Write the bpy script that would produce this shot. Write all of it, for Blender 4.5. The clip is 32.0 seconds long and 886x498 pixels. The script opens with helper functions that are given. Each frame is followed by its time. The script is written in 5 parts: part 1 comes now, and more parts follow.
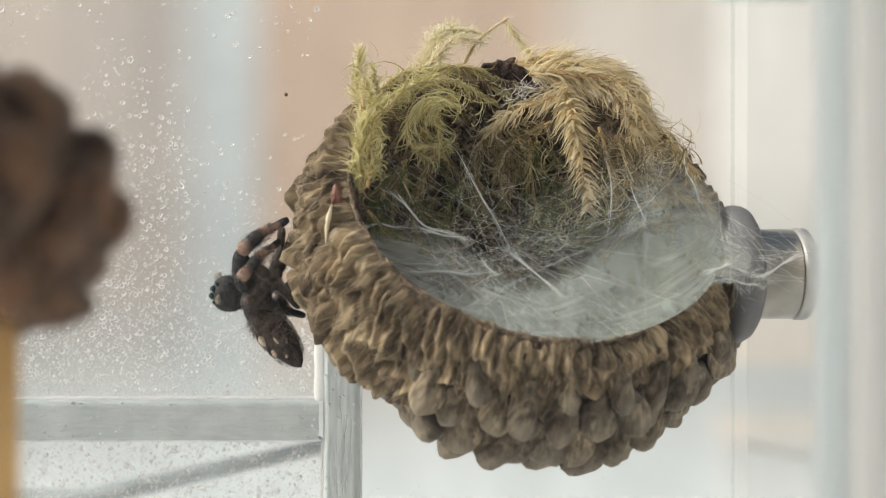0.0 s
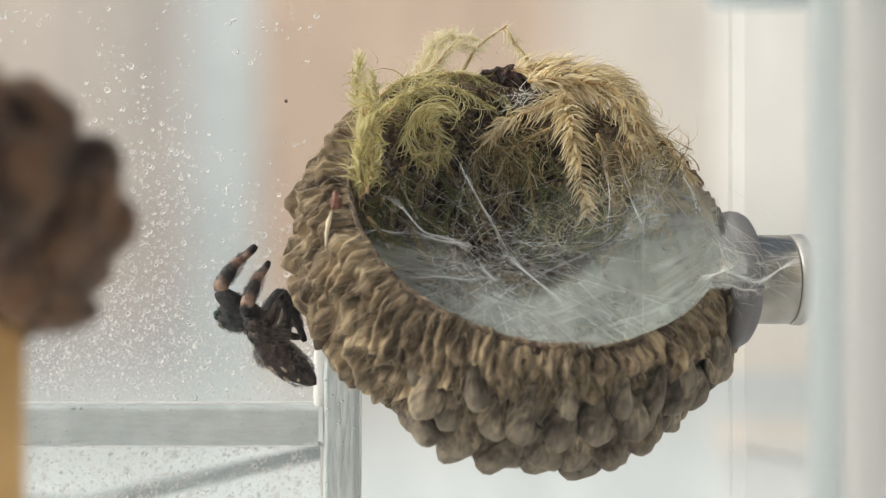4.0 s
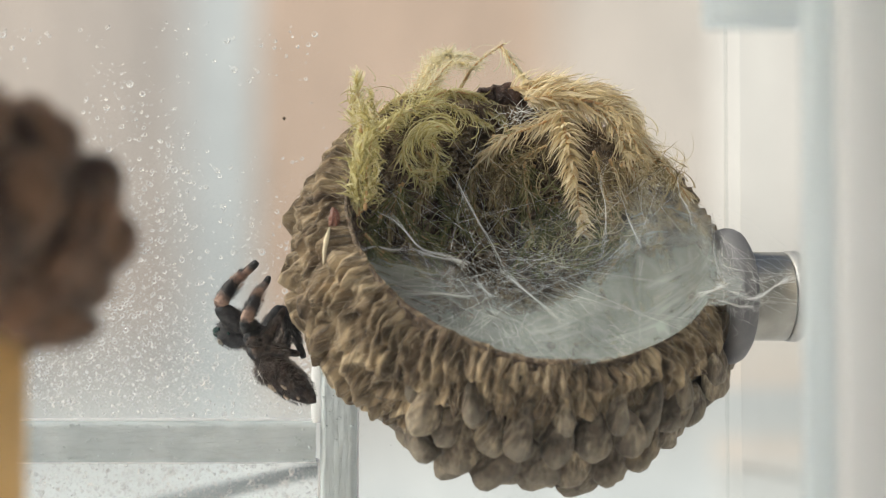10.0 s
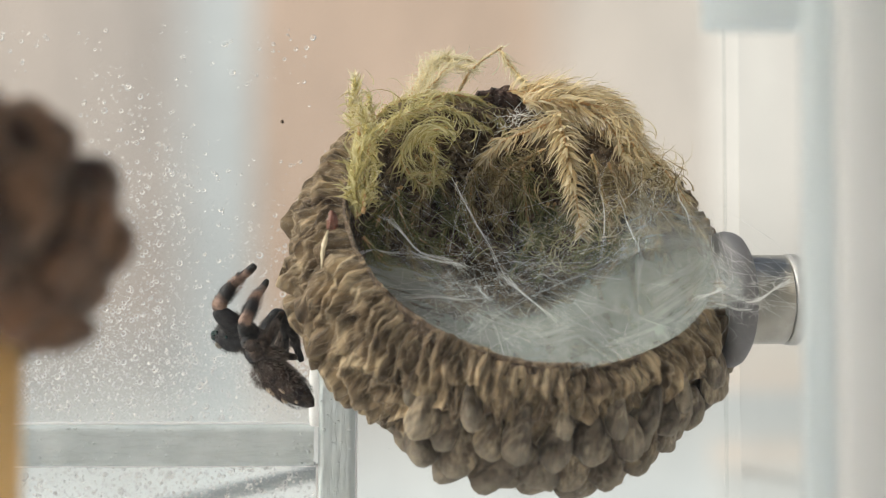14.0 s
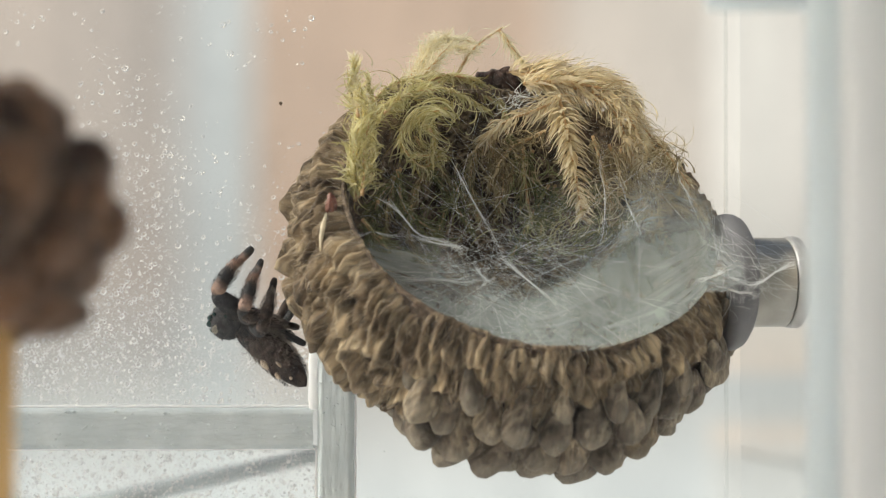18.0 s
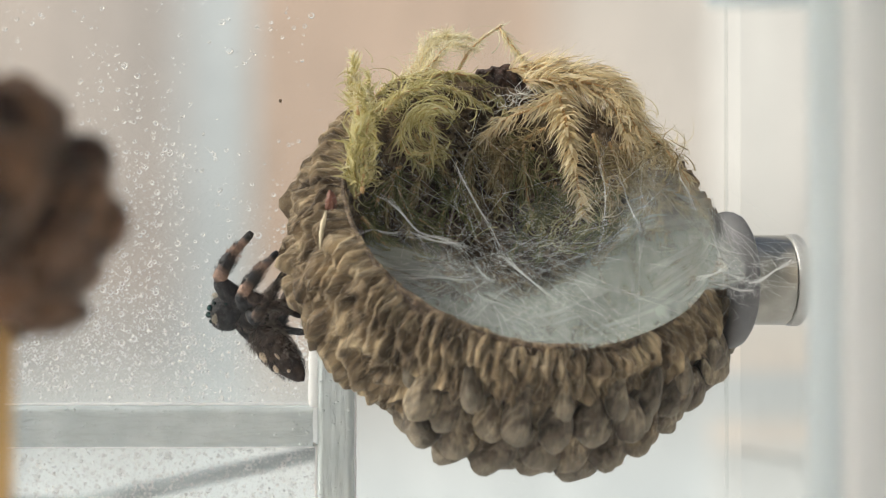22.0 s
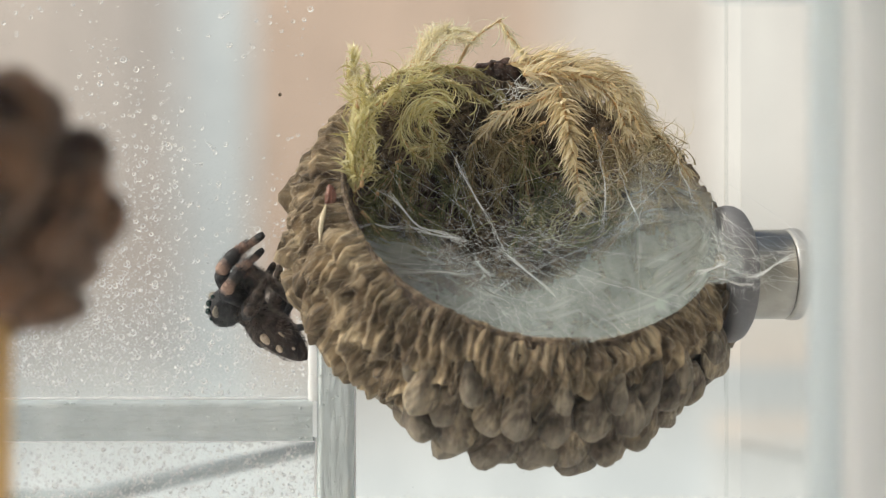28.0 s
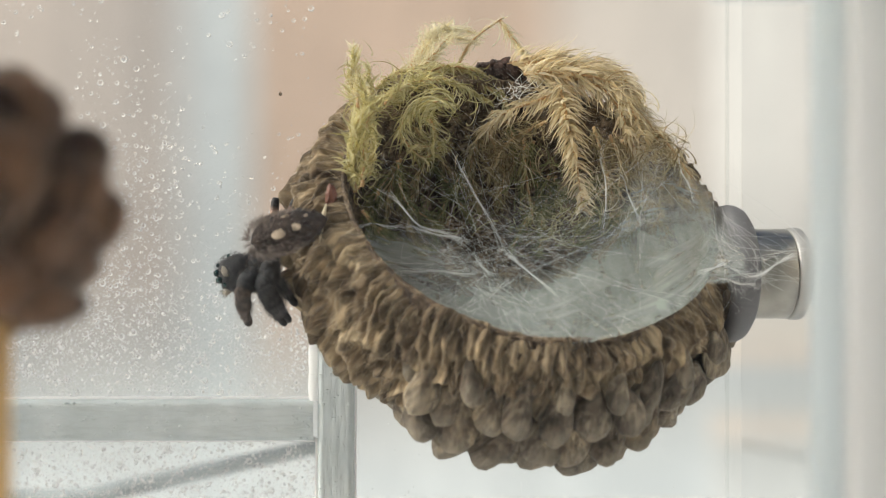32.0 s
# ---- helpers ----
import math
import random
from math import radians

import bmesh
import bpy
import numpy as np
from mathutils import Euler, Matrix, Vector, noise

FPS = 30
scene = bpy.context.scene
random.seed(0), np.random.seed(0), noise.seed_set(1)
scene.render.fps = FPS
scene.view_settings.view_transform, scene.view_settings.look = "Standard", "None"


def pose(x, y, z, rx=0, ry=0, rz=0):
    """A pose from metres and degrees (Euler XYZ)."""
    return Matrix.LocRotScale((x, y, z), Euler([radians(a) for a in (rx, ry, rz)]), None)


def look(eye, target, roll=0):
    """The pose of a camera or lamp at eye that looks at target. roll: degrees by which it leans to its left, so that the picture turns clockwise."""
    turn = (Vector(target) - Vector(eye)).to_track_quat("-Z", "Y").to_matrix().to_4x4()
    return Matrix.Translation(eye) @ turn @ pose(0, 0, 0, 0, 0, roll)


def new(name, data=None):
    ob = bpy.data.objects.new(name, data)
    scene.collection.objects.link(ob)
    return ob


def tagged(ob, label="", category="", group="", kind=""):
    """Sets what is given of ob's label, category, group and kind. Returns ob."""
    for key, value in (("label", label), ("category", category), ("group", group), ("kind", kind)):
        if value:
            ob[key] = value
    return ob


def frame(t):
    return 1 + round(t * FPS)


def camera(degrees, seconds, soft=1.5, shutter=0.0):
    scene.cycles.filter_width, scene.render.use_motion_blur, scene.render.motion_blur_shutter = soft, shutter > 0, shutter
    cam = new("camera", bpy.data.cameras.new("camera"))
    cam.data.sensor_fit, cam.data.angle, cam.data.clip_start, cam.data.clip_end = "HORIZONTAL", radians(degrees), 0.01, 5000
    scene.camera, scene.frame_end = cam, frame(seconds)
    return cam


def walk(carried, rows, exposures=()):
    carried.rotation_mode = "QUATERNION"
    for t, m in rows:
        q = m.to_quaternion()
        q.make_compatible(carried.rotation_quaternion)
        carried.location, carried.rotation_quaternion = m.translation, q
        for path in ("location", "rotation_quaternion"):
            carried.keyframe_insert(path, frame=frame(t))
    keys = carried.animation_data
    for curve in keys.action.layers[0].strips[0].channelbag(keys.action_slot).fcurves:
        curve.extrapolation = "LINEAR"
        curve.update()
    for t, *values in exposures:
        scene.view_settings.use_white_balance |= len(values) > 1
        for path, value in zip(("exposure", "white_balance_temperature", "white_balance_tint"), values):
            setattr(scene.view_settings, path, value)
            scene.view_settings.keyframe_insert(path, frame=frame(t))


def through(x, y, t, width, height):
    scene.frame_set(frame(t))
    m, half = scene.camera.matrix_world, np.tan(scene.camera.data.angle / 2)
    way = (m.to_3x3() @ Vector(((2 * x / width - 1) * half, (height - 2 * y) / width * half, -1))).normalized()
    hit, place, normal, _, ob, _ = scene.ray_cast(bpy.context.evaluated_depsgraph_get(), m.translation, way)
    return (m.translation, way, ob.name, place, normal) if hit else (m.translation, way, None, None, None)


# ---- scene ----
# ---- camera and its walk ----
cam = camera(45, 32.0, soft=0.9)
cam.data.dof.use_dof = True
cam.data.dof.focus_distance = 0.109
cam.data.dof.aperture_fstop = 41.0
PATH = [
    (0.0, pose(0, -0.10000, 0.12, 90.000, 0, 0.000)),
    (0.5, pose(0, -0.10000, 0.12, 89.954, 0, 0.000)),
    (1.0, pose(0, -0.10004, 0.12, 89.928, 0, 0.001)),
    (1.5, pose(0, -0.10009, 0.12, 89.933, 0, 0.001)),
    (2.0, pose(0, -0.10013, 0.12, 89.956, 0, -0.003)),
    (2.5, pose(0, -0.10021, 0.12, 90.016, 0, -0.012)),
    (3.0, pose(0, -0.10036, 0.12, 90.110, 0, -0.026)),
    (3.5, pose(0, -0.10048, 0.12, 90.196, 0, -0.036)),
    (5.5, pose(0, -0.10082, 0.12, 90.699, 0, -0.101)),
    (6.0, pose(0, -0.10088, 0.12, 90.810, 0, -0.115)),
    (6.5, pose(0, -0.10086, 0.12, 90.881, 0, -0.125)),
    (7.0, pose(0, -0.10083, 0.12, 90.930, 0, -0.132)),
    (7.5, pose(0, -0.10088, 0.12, 90.987, 0, -0.139)),
    (8.0, pose(0, -0.10097, 0.12, 91.044, 0, -0.145)),
    (8.5, pose(0, -0.10100, 0.12, 91.092, 0, -0.149)),
    (9.0, pose(0, -0.10099, 0.12, 91.129, 0, -0.161)),
    (9.5, pose(0, -0.10102, 0.12, 91.164, 0, -0.182)),
    (10.0, pose(0, -0.10104, 0.12, 91.203, 0, -0.192)),
    (10.5, pose(0, -0.10108, 0.12, 91.237, 0, -0.193)),
    (11.0, pose(0, -0.10113, 0.12, 91.310, 0, -0.206)),
    (11.5, pose(0, -0.10116, 0.12, 91.420, 0, -0.233)),
    (12.0, pose(0, -0.10115, 0.12, 91.464, 0, -0.254)),
    (12.5, pose(0, -0.10114, 0.12, 91.442, 0, -0.266)),
    (13.0, pose(0, -0.10112, 0.12, 91.436, 0, -0.277)),
    (13.5, pose(0, -0.10101, 0.12, 91.429, 0, -0.282)),
    (14.0, pose(0, -0.10084, 0.12, 91.381, 0, -0.279)),
    (14.5, pose(0, -0.10072, 0.12, 91.310, 0, -0.276)),
    (16.5, pose(0, -0.10029, 0.12, 90.714, 0, -0.302)),
    (17.0, pose(0, -0.10028, 0.12, 90.616, 0, -0.308)),
    (17.5, pose(0, -0.10027, 0.12, 90.522, 0, -0.310)),
    (18.0, pose(0, -0.10024, 0.12, 90.450, 0, -0.308)),
    (18.5, pose(0, -0.10020, 0.12, 90.400, 0, -0.302)),
    (19.0, pose(0, -0.10018, 0.12, 90.363, 0, -0.299)),
    (19.5, pose(0, -0.10020, 0.12, 90.329, 0, -0.296)),
    (20.0, pose(0, -0.10019, 0.12, 90.302, 0, -0.290)),
    (20.5, pose(0, -0.10018, 0.12, 90.318, 0, -0.292)),
    (21.0, pose(0, -0.10020, 0.12, 90.351, 0, -0.300)),
    (21.5, pose(0, -0.10019, 0.12, 90.360, 0, -0.303)),
    (22.0, pose(0, -0.10011, 0.12, 90.328, 0, -0.308)),
    (22.5, pose(0, -0.10000, 0.12, 90.259, 0, -0.323)),
    (23.0, pose(0, -0.09994, 0.12, 90.209, 0, -0.337)),
    (23.5, pose(0, -0.09995, 0.12, 90.190, 0, -0.346)),
    (24.0, pose(0, -0.09994, 0.12, 90.156, 0, -0.347)),
    (24.5, pose(0, -0.09990, 0.12, 90.097, 0, -0.347)),
    (25.0, pose(0, -0.09986, 0.12, 90.045, 0, -0.346)),
    (25.5, pose(0, -0.09982, 0.12, 90.016, 0, -0.340)),
    (27.5, pose(0, -0.09992, 0.12, 89.987, 0, -0.329)),
    (28.0, pose(0, -0.09998, 0.12, 90.015, 0, -0.325)),
    (28.5, pose(0, -0.10001, 0.12, 90.039, 0, -0.319)),
    (29.0, pose(0, -0.10000, 0.12, 90.060, 0, -0.312)),
    (29.5, pose(0, -0.09995, 0.12, 90.073, 0, -0.306)),
    (30.0, pose(0, -0.09994, 0.12, 90.066, 0, -0.292)),
    (30.5, pose(0, -0.09996, 0.12, 90.048, 0, -0.269)),
    (31.0, pose(0, -0.09994, 0.12, 90.012, 0, -0.260)),
    (31.5, pose(0, -0.09989, 0.12, 89.974, 0, -0.273)),
    (32.0, pose(0, -0.09986, 0.12, 89.987, 0, -0.293)),
]
walk(cam, PATH, exposures=[(0.0, 0.03, 6580, 5), (32.0, 0.03, 6580, 5)])

# ---- world and light ----
world = bpy.data.worlds.new("overcast_sky")
scene.world = world
world.use_nodes = True
wn = world.node_tree
sky = wn.nodes.new("ShaderNodeTexSky")
sky.sky_type, sky.sun_disc = "NISHITA", False
sky.sun_elevation, sky.sun_rotation = radians(34), radians(-97)
sky.dust_density, sky.ozone_density = 4.0, 0.6
bgn = wn.nodes["Background"]
bgn.inputs["Strength"].default_value = 0.115
wn.links.new(sky.outputs[0], bgn.inputs["Color"])

sun = new("sun", bpy.data.lights.new("sun", "SUN"))
sun.data.energy, sun.data.angle = 2.7, radians(12)
sun.data.color = (1.0, 0.985, 0.95)
sun.matrix_world = look((-1.65, -0.2, 1.2), (0, 0, 0.1))

# ---- materials ----
def socket(node, name):
    return node.inputs[name]


def shader(name, rough=0.7, metal=0.0):
    m = bpy.data.materials.new(name)
    m.use_nodes = True
    b = m.node_tree.nodes["Principled BSDF"]
    socket(b, "Roughness").default_value = rough
    socket(b, "Metallic").default_value = metal
    return m, m.node_tree, b


def ramp(tree, source, stops):
    r = tree.nodes.new("ShaderNodeValToRGB")
    while len(r.color_ramp.elements) < len(stops):
        r.color_ramp.elements.new(0.5)
    for e, (p, c) in zip(r.color_ramp.elements, stops):
        e.position, e.color = p, (*c, 1)
    tree.links.new(source, r.inputs[0])
    return r.outputs[0]


def grain(tree, scale, detail=5.0, stretch=(1, 1, 1), coord="Object", distortion=0.0):
    """Noise in object space; scale in features a metre."""
    tc = tree.nodes.new("ShaderNodeTexCoord")
    mp = tree.nodes.new("ShaderNodeMapping")
    mp.inputs["Scale"].default_value = stretch
    n = tree.nodes.new("ShaderNodeTexNoise")
    n.inputs["Scale"].default_value, n.inputs["Detail"].default_value = scale, detail
    n.inputs["Distortion"].default_value = distortion
    tree.links.new(tc.outputs[coord], mp.inputs["Vector"])
    tree.links.new(mp.outputs[0], n.inputs["Vector"])
    return n.outputs["Fac"]


def mixed(tree, fac, a, b, mode="MIX"):
    m = tree.nodes.new("ShaderNodeMix")
    m.data_type, m.blend_type = "RGBA", mode
    for value, i in ((fac, 0), (a, 6), (b, 7)):
        if isinstance(value, (int, float)):
            m.inputs[i].default_value = value
        elif isinstance(value, tuple):
            m.inputs[i].default_value = (*value, 1)
        else:
            tree.links.new(value, m.inputs[i])
    return m.outputs[2]


def relief(tree, b, height, strength, distance):
    n = tree.nodes.new("ShaderNodeBump")
    n.inputs["Strength"].default_value, n.inputs["Distance"].default_value = strength, distance
    tree.links.new(height, n.inputs["Height"])
    tree.links.new(n.outputs[0], b.inputs["Normal"])


def randomness(tree, island=False):
    if island:
        return tree.nodes.new("ShaderNodeNewGeometry").outputs["Random Per Island"]
    return tree.nodes.new("ShaderNodeObjectInfo").outputs["Random"]


def woody(name, dark, mid, light, rough=0.75, island=False, fine=2300, fibre=(1, 0.2, 1), coord="Object", streak=0.85, deep=0.0007, worn=0.0):
    """Dry bark-like wood; each piece has its own grain and tint."""
    m, t, b = shader(name, rough)
    rand = randomness(t, island)
    shift = t.nodes.new("ShaderNodeMath")
    shift.operation = "MULTIPLY"
    shift.inputs[1].default_value = 40.0
    t.links.new(rand, shift.inputs[0])

    def pattern(scale, detail, stretch=(1, 1, 1)):
        tc, mp, n = t.nodes.new("ShaderNodeTexCoord"), t.nodes.new("ShaderNodeMapping"), t.nodes.new("ShaderNodeTexNoise")
        n.noise_dimensions = "4D"
        mp.inputs["Scale"].default_value = stretch
        n.inputs["Scale"].default_value, n.inputs["Detail"].default_value = scale, detail
        n.inputs["Distortion"].default_value = 0.3
        t.links.new(tc.outputs[coord], mp.inputs["Vector"])
        t.links.new(mp.outputs[0], n.inputs["Vector"])
        t.links.new(shift.outputs[0], n.inputs["W"])
        return n.outputs["Fac"]

    big = ramp(t, pattern(330, 4), [(0.32, dark), (0.5, mid), (0.66, light)])
    line = pattern(fine, 6, fibre)
    fold = pattern(fine * 0.36, 4, (1, 0.3, 1))
    small = ramp(t, line, [(0.37, (0.3, 0.27, 0.24)), (0.5, (0.95, 0.93, 0.9)), (0.63, (1.65, 1.6, 1.5))])
    crease = ramp(t, fold, [(0.35, (0.45, 0.39, 0.35)), (0.47, (0.97, 0.95, 0.93)), (0.62, (1.3, 1.27, 1.2))])
    col = mixed(t, streak, mixed(t, streak, big, small, "MULTIPLY"), crease, "MULTIPLY")
    tint = ramp(t, rand, [(0.0, (0.8, 0.78, 0.78)), (0.5, (1.0, 1.0, 1.0)), (1.0, (1.2, 1.14, 1.04))])
    col = mixed(t, 1.0, col, tint, "MULTIPLY")
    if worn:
        # a patchy pale highlight is painted on the raised keel of each scale
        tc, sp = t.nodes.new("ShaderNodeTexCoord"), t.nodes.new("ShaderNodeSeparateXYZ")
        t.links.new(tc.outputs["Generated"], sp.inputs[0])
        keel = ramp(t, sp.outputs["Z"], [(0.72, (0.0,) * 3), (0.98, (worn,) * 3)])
        keel_highlight = mixed(t, 1.0, keel, ramp(t, pattern(900, 4), [(0.35, (0.4,) * 3), (0.6, (1.0,) * 3)]), "MULTIPLY")
        col = mixed(t, keel_highlight, col, light)
    t.links.new(col, b.inputs["Base Color"])
    relief(t, b, mixed(t, 0.5, line, fold), 1.0, deep)
    socket(b, "Sheen Weight").default_value = 0.12
    socket(b, "Sheen Roughness").default_value = 0.45
    socket(b, "Sheen Tint").default_value = (0.9, 0.84, 0.72, 1)
    socket(b, "Specular IOR Level").default_value = 0.25
    return m


def leafy(name, base, tip, dark, through=0.4, sheer=0.0):
    """Thin moss leaf: diffuse, translucent and a little sheer, each leaf of its own tint."""
    m, t, b = shader(name, 0.6)
    col = ramp(t, randomness(t, True), [(0.0, dark), (0.35, base), (1.0, tip)])
    blot = ramp(t, grain(t, 500, 3), [(0.3, (0.85, 0.83, 0.78)), (0.7, (1.15, 1.13, 1.05))])
    col = mixed(t, 0.8, col, blot, "MULTIPLY")
    t.links.new(col, b.inputs["Base Color"])
    socket(b, "Specular IOR Level").default_value = 0.12
    tr = t.nodes.new("ShaderNodeBsdfTranslucent")
    t.links.new(col, tr.inputs["Color"])
    mx = t.nodes.new("ShaderNodeMixShader")
    mx.inputs[0].default_value = through
    t.links.new(b.outputs[0], mx.inputs[1])
    t.links.new(tr.outputs[0], mx.inputs[2])
    leaf = mx.outputs[0]
    if sheer:
        gap, thin = t.nodes.new("ShaderNodeBsdfTransparent"), t.nodes.new("ShaderNodeMixShader")
        thin.inputs[0].default_value = sheer
        t.links.new(leaf, thin.inputs[1])
        t.links.new(gap.outputs[0], thin.inputs[2])
        leaf = thin.outputs[0]
    t.links.new(leaf, t.nodes["Material Output"].inputs["Surface"])
    return m


def silky(name, low, high, scale=260, stretch=(1, 1, 1), colour=(0.78, 0.8, 0.8), fades=False, fibres=None):
    """Spun silk: white threads with gaps; a sheet thins out towards its upper edge."""
    m, t, b = shader(name, 0.6)
    socket(b, "Base Color").default_value = (*colour, 1)
    socket(b, "Specular IOR Level").default_value = 0.2
    tr = t.nodes.new("ShaderNodeBsdfTranslucent")
    tr.inputs["Color"].default_value = (*colour, 1)
    cloth = t.nodes.new("ShaderNodeMixShader")
    cloth.inputs[0].default_value = 0.35
    t.links.new(b.outputs[0], cloth.inputs[1])
    t.links.new(tr.outputs[0], cloth.inputs[2])
    gap = t.nodes.new("ShaderNodeBsdfTransparent")
    cover = ramp(t, grain(t, scale, 6, stretch, distortion=0.6), [(0.3, (low,) * 3), (0.7, (high,) * 3)])
    if fibres:
        streak = ramp(t, grain(t, 1.0, 4, fibres, "UV", 0.5), [(0.35, (0.72,) * 3), (0.55, (1.0,) * 3), (0.72, (1.5,) * 3)])
        cover = mixed(t, 1.0, cover, streak, "MULTIPLY")
    if fades:
        uv, sp = t.nodes.new("ShaderNodeTexCoord"), t.nodes.new("ShaderNodeSeparateXYZ")
        t.links.new(uv.outputs["UV"], sp.inputs[0])
        thin = ramp(t, sp.outputs["Y"], [(0.0, (0.8,) * 3), (0.1, (1.0,) * 3), (0.74, (0.95,) * 3), (0.92, (0.5,) * 3), (1.0, (0.0,) * 3)])
        ends = ramp(t, sp.outputs["X"], [(0.0, (0.0,) * 3), (0.1, (1.0,) * 3), (0.93, (1.0,) * 3), (1.0, (0.2,) * 3)])
        cover = mixed(t, 1.0, mixed(t, 1.0, cover, thin, "MULTIPLY"), ends, "MULTIPLY")
    mx = t.nodes.new("ShaderNodeMixShader")
    t.links.new(cover, mx.inputs[0])
    t.links.new(gap.outputs[0], mx.inputs[1])
    t.links.new(cloth.outputs[0], mx.inputs[2])
    t.links.new(mx.outputs[0], t.nodes["Material Output"].inputs["Surface"])
    return m


def sheet_clear(name, gloss=0.22):
    """A thin clear pane: it lets the view straight through and mirrors at a slant."""
    m = bpy.data.materials.new(name)
    m.use_nodes = True
    t = m.node_tree
    t.nodes.remove(t.nodes["Principled BSDF"])
    gap, mirror, mx = t.nodes.new("ShaderNodeBsdfTransparent"), t.nodes.new("ShaderNodeBsdfGlossy"), t.nodes.new("ShaderNodeMixShader")
    gap.inputs["Color"].default_value = (0.985, 0.99, 0.985, 1)
    mirror.inputs["Roughness"].default_value = 0.03
    fr, k = t.nodes.new("ShaderNodeFresnel"), t.nodes.new("ShaderNodeMath")
    fr.inputs["IOR"].default_value = 1.3
    k.operation = "MULTIPLY"
    k.inputs[1].default_value = gloss
    t.links.new(fr.outputs[0], k.inputs[0])
    t.links.new(k.outputs[0], mx.inputs[0])
    t.links.new(gap.outputs[0], mx.inputs[1])
    t.links.new(mirror.outputs[0], mx.inputs[2])
    t.links.new(mx.outputs[0], t.nodes["Material Output"].inputs["Surface"])
    return m


def milky(name, colour, through, rough=0.4, other=None):
    m, t, b = shader(name, rough)
    tone = ramp(t, grain(t, 45, 3), [(0.35, colour), (0.62, other or colour)])
    t.links.new(tone, b.inputs["Base Color"])
    relief(t, b, grain(t, 700, 5), 0.3, 0.0003)
    tr, mx = t.nodes.new("ShaderNodeBsdfTranslucent"), t.nodes.new("ShaderNodeMixShader")
    t.links.new(tone, tr.inputs["Color"])
    mx.inputs[0].default_value = through
    t.links.new(b.outputs[0], mx.inputs[1])
    t.links.new(tr.outputs[0], mx.inputs[2])
    t.links.new(mx.outputs[0], t.nodes["Material Output"].inputs["Surface"])
    return m


def beaded(name, cover=0.12):
    """Dew: a thin clear bead with a wet gloss; cover sets how white its painted glint is."""
    m = milky(name, (0.97, 0.97, 0.97), 0.12, 0.05)
    t = m.node_tree
    body = t.nodes["Material Output"].inputs["Surface"].links[0].from_socket
    gap, mx = t.nodes.new("ShaderNodeBsdfTransparent"), t.nodes.new("ShaderNodeMixShader")
    mx.inputs[0].default_value = cover
    t.links.new(gap.outputs[0], mx.inputs[1])
    t.links.new(body, mx.inputs[2])
    t.links.new(mx.outputs[0], t.nodes["Material Output"].inputs["Surface"])
    return m


def plain(name, colour, rough=0.6, metal=0.0, scale=300, vary=0.15, bump=0.0, fine=1500):
    m, t, b = shader(name, rough, metal)
    lo, hi = tuple(c * (1 - vary) for c in colour), tuple(min(1, c * (1 + vary)) for c in colour)
    t.links.new(ramp(t, grain(t, scale, 5), [(0.3, lo), (0.7, hi)]), b.inputs["Base Color"])
    if bump:
        relief(t, b, grain(t, fine, 5), bump, 0.0002)
    return m


def painted_wood(name, stroke):
    m, t, b = shader(name, 0.45)
    col = ramp(t, grain(t, 260, 5), [(0.3, (0.475, 0.53, 0.54)), (0.7, (0.585, 0.635, 0.645))])
    t.links.new(mixed(t, 0.1, col, ramp(t, grain(t, 1200, 5, stroke, distortion=0.5), [(0.3, (0.75,) * 3), (0.65, (1.1,) * 3)]), "MULTIPLY"), b.inputs["Base Color"])
    col = b.inputs["Base Color"].links[0].from_socket
    crack = ramp(t, grain(t, 1500, 3, stroke, distortion=0.3), [(0.46, (1.0,) * 3), (0.5, (0.35,) * 3), (0.53, (1.0,) * 3)])
    t.links.new(mixed(t, 0.14, col, crack, "MULTIPLY"), b.inputs["Base Color"])
    relief(t, b, mixed(t, 0.5, grain(t, 900, 4, stroke, distortion=0.9), crack), 0.32, 0.0005)
    return m


# worn sets the strength of the highlight painted on the scale tops
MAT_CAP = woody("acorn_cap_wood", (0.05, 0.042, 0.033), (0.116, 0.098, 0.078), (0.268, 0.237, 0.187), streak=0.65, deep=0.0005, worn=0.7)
MAT_CAP_RIM = woody("acorn_cap_ridge", (0.062, 0.046, 0.033), (0.158, 0.128, 0.092), (0.305, 0.262, 0.195), fine=2000, streak=0.8, fibre=(1, 0.22, 1), coord="UV")
MAT_CAP_IN = woody("acorn_cap_lining", (0.07, 0.054, 0.042), (0.14, 0.108, 0.082), (0.22, 0.175, 0.13))
MAT_CAP_NEAR = woody("near_cap_wood", (0.045, 0.022, 0.012), (0.09, 0.048, 0.027), (0.15, 0.088, 0.052))
MAT_BARK = woody("torn_dark_bark", (0.03, 0.02, 0.019), (0.07, 0.045, 0.042), (0.13, 0.09, 0.085))
MAT_FIBRE = leafy("cap_fibre", (0.27, 0.215, 0.15), (0.44, 0.37, 0.275), (0.1, 0.076, 0.052), 0.2)
MAT_MOSS_YELLOW = leafy("moss_yellow_green", (0.72, 0.68, 0.37), (0.88, 0.85, 0.6), (0.48, 0.42, 0.19), 0.58, 0.38)
MAT_MOSS_TAN = leafy("moss_straw", (0.78, 0.69, 0.49), (0.9, 0.83, 0.66), (0.58, 0.47, 0.3), 0.55, 0.3)
MAT_MOSS_PALE = leafy("moss_pale", (0.9, 0.86, 0.66), (0.95, 0.93, 0.79), (0.76, 0.69, 0.47), 0.6, 0.4)
MAT_MOSS_DARK = leafy("moss_olive", (0.23, 0.245, 0.115), (0.38, 0.38, 0.2), (0.12, 0.13, 0.06), 0.35, 0.2)
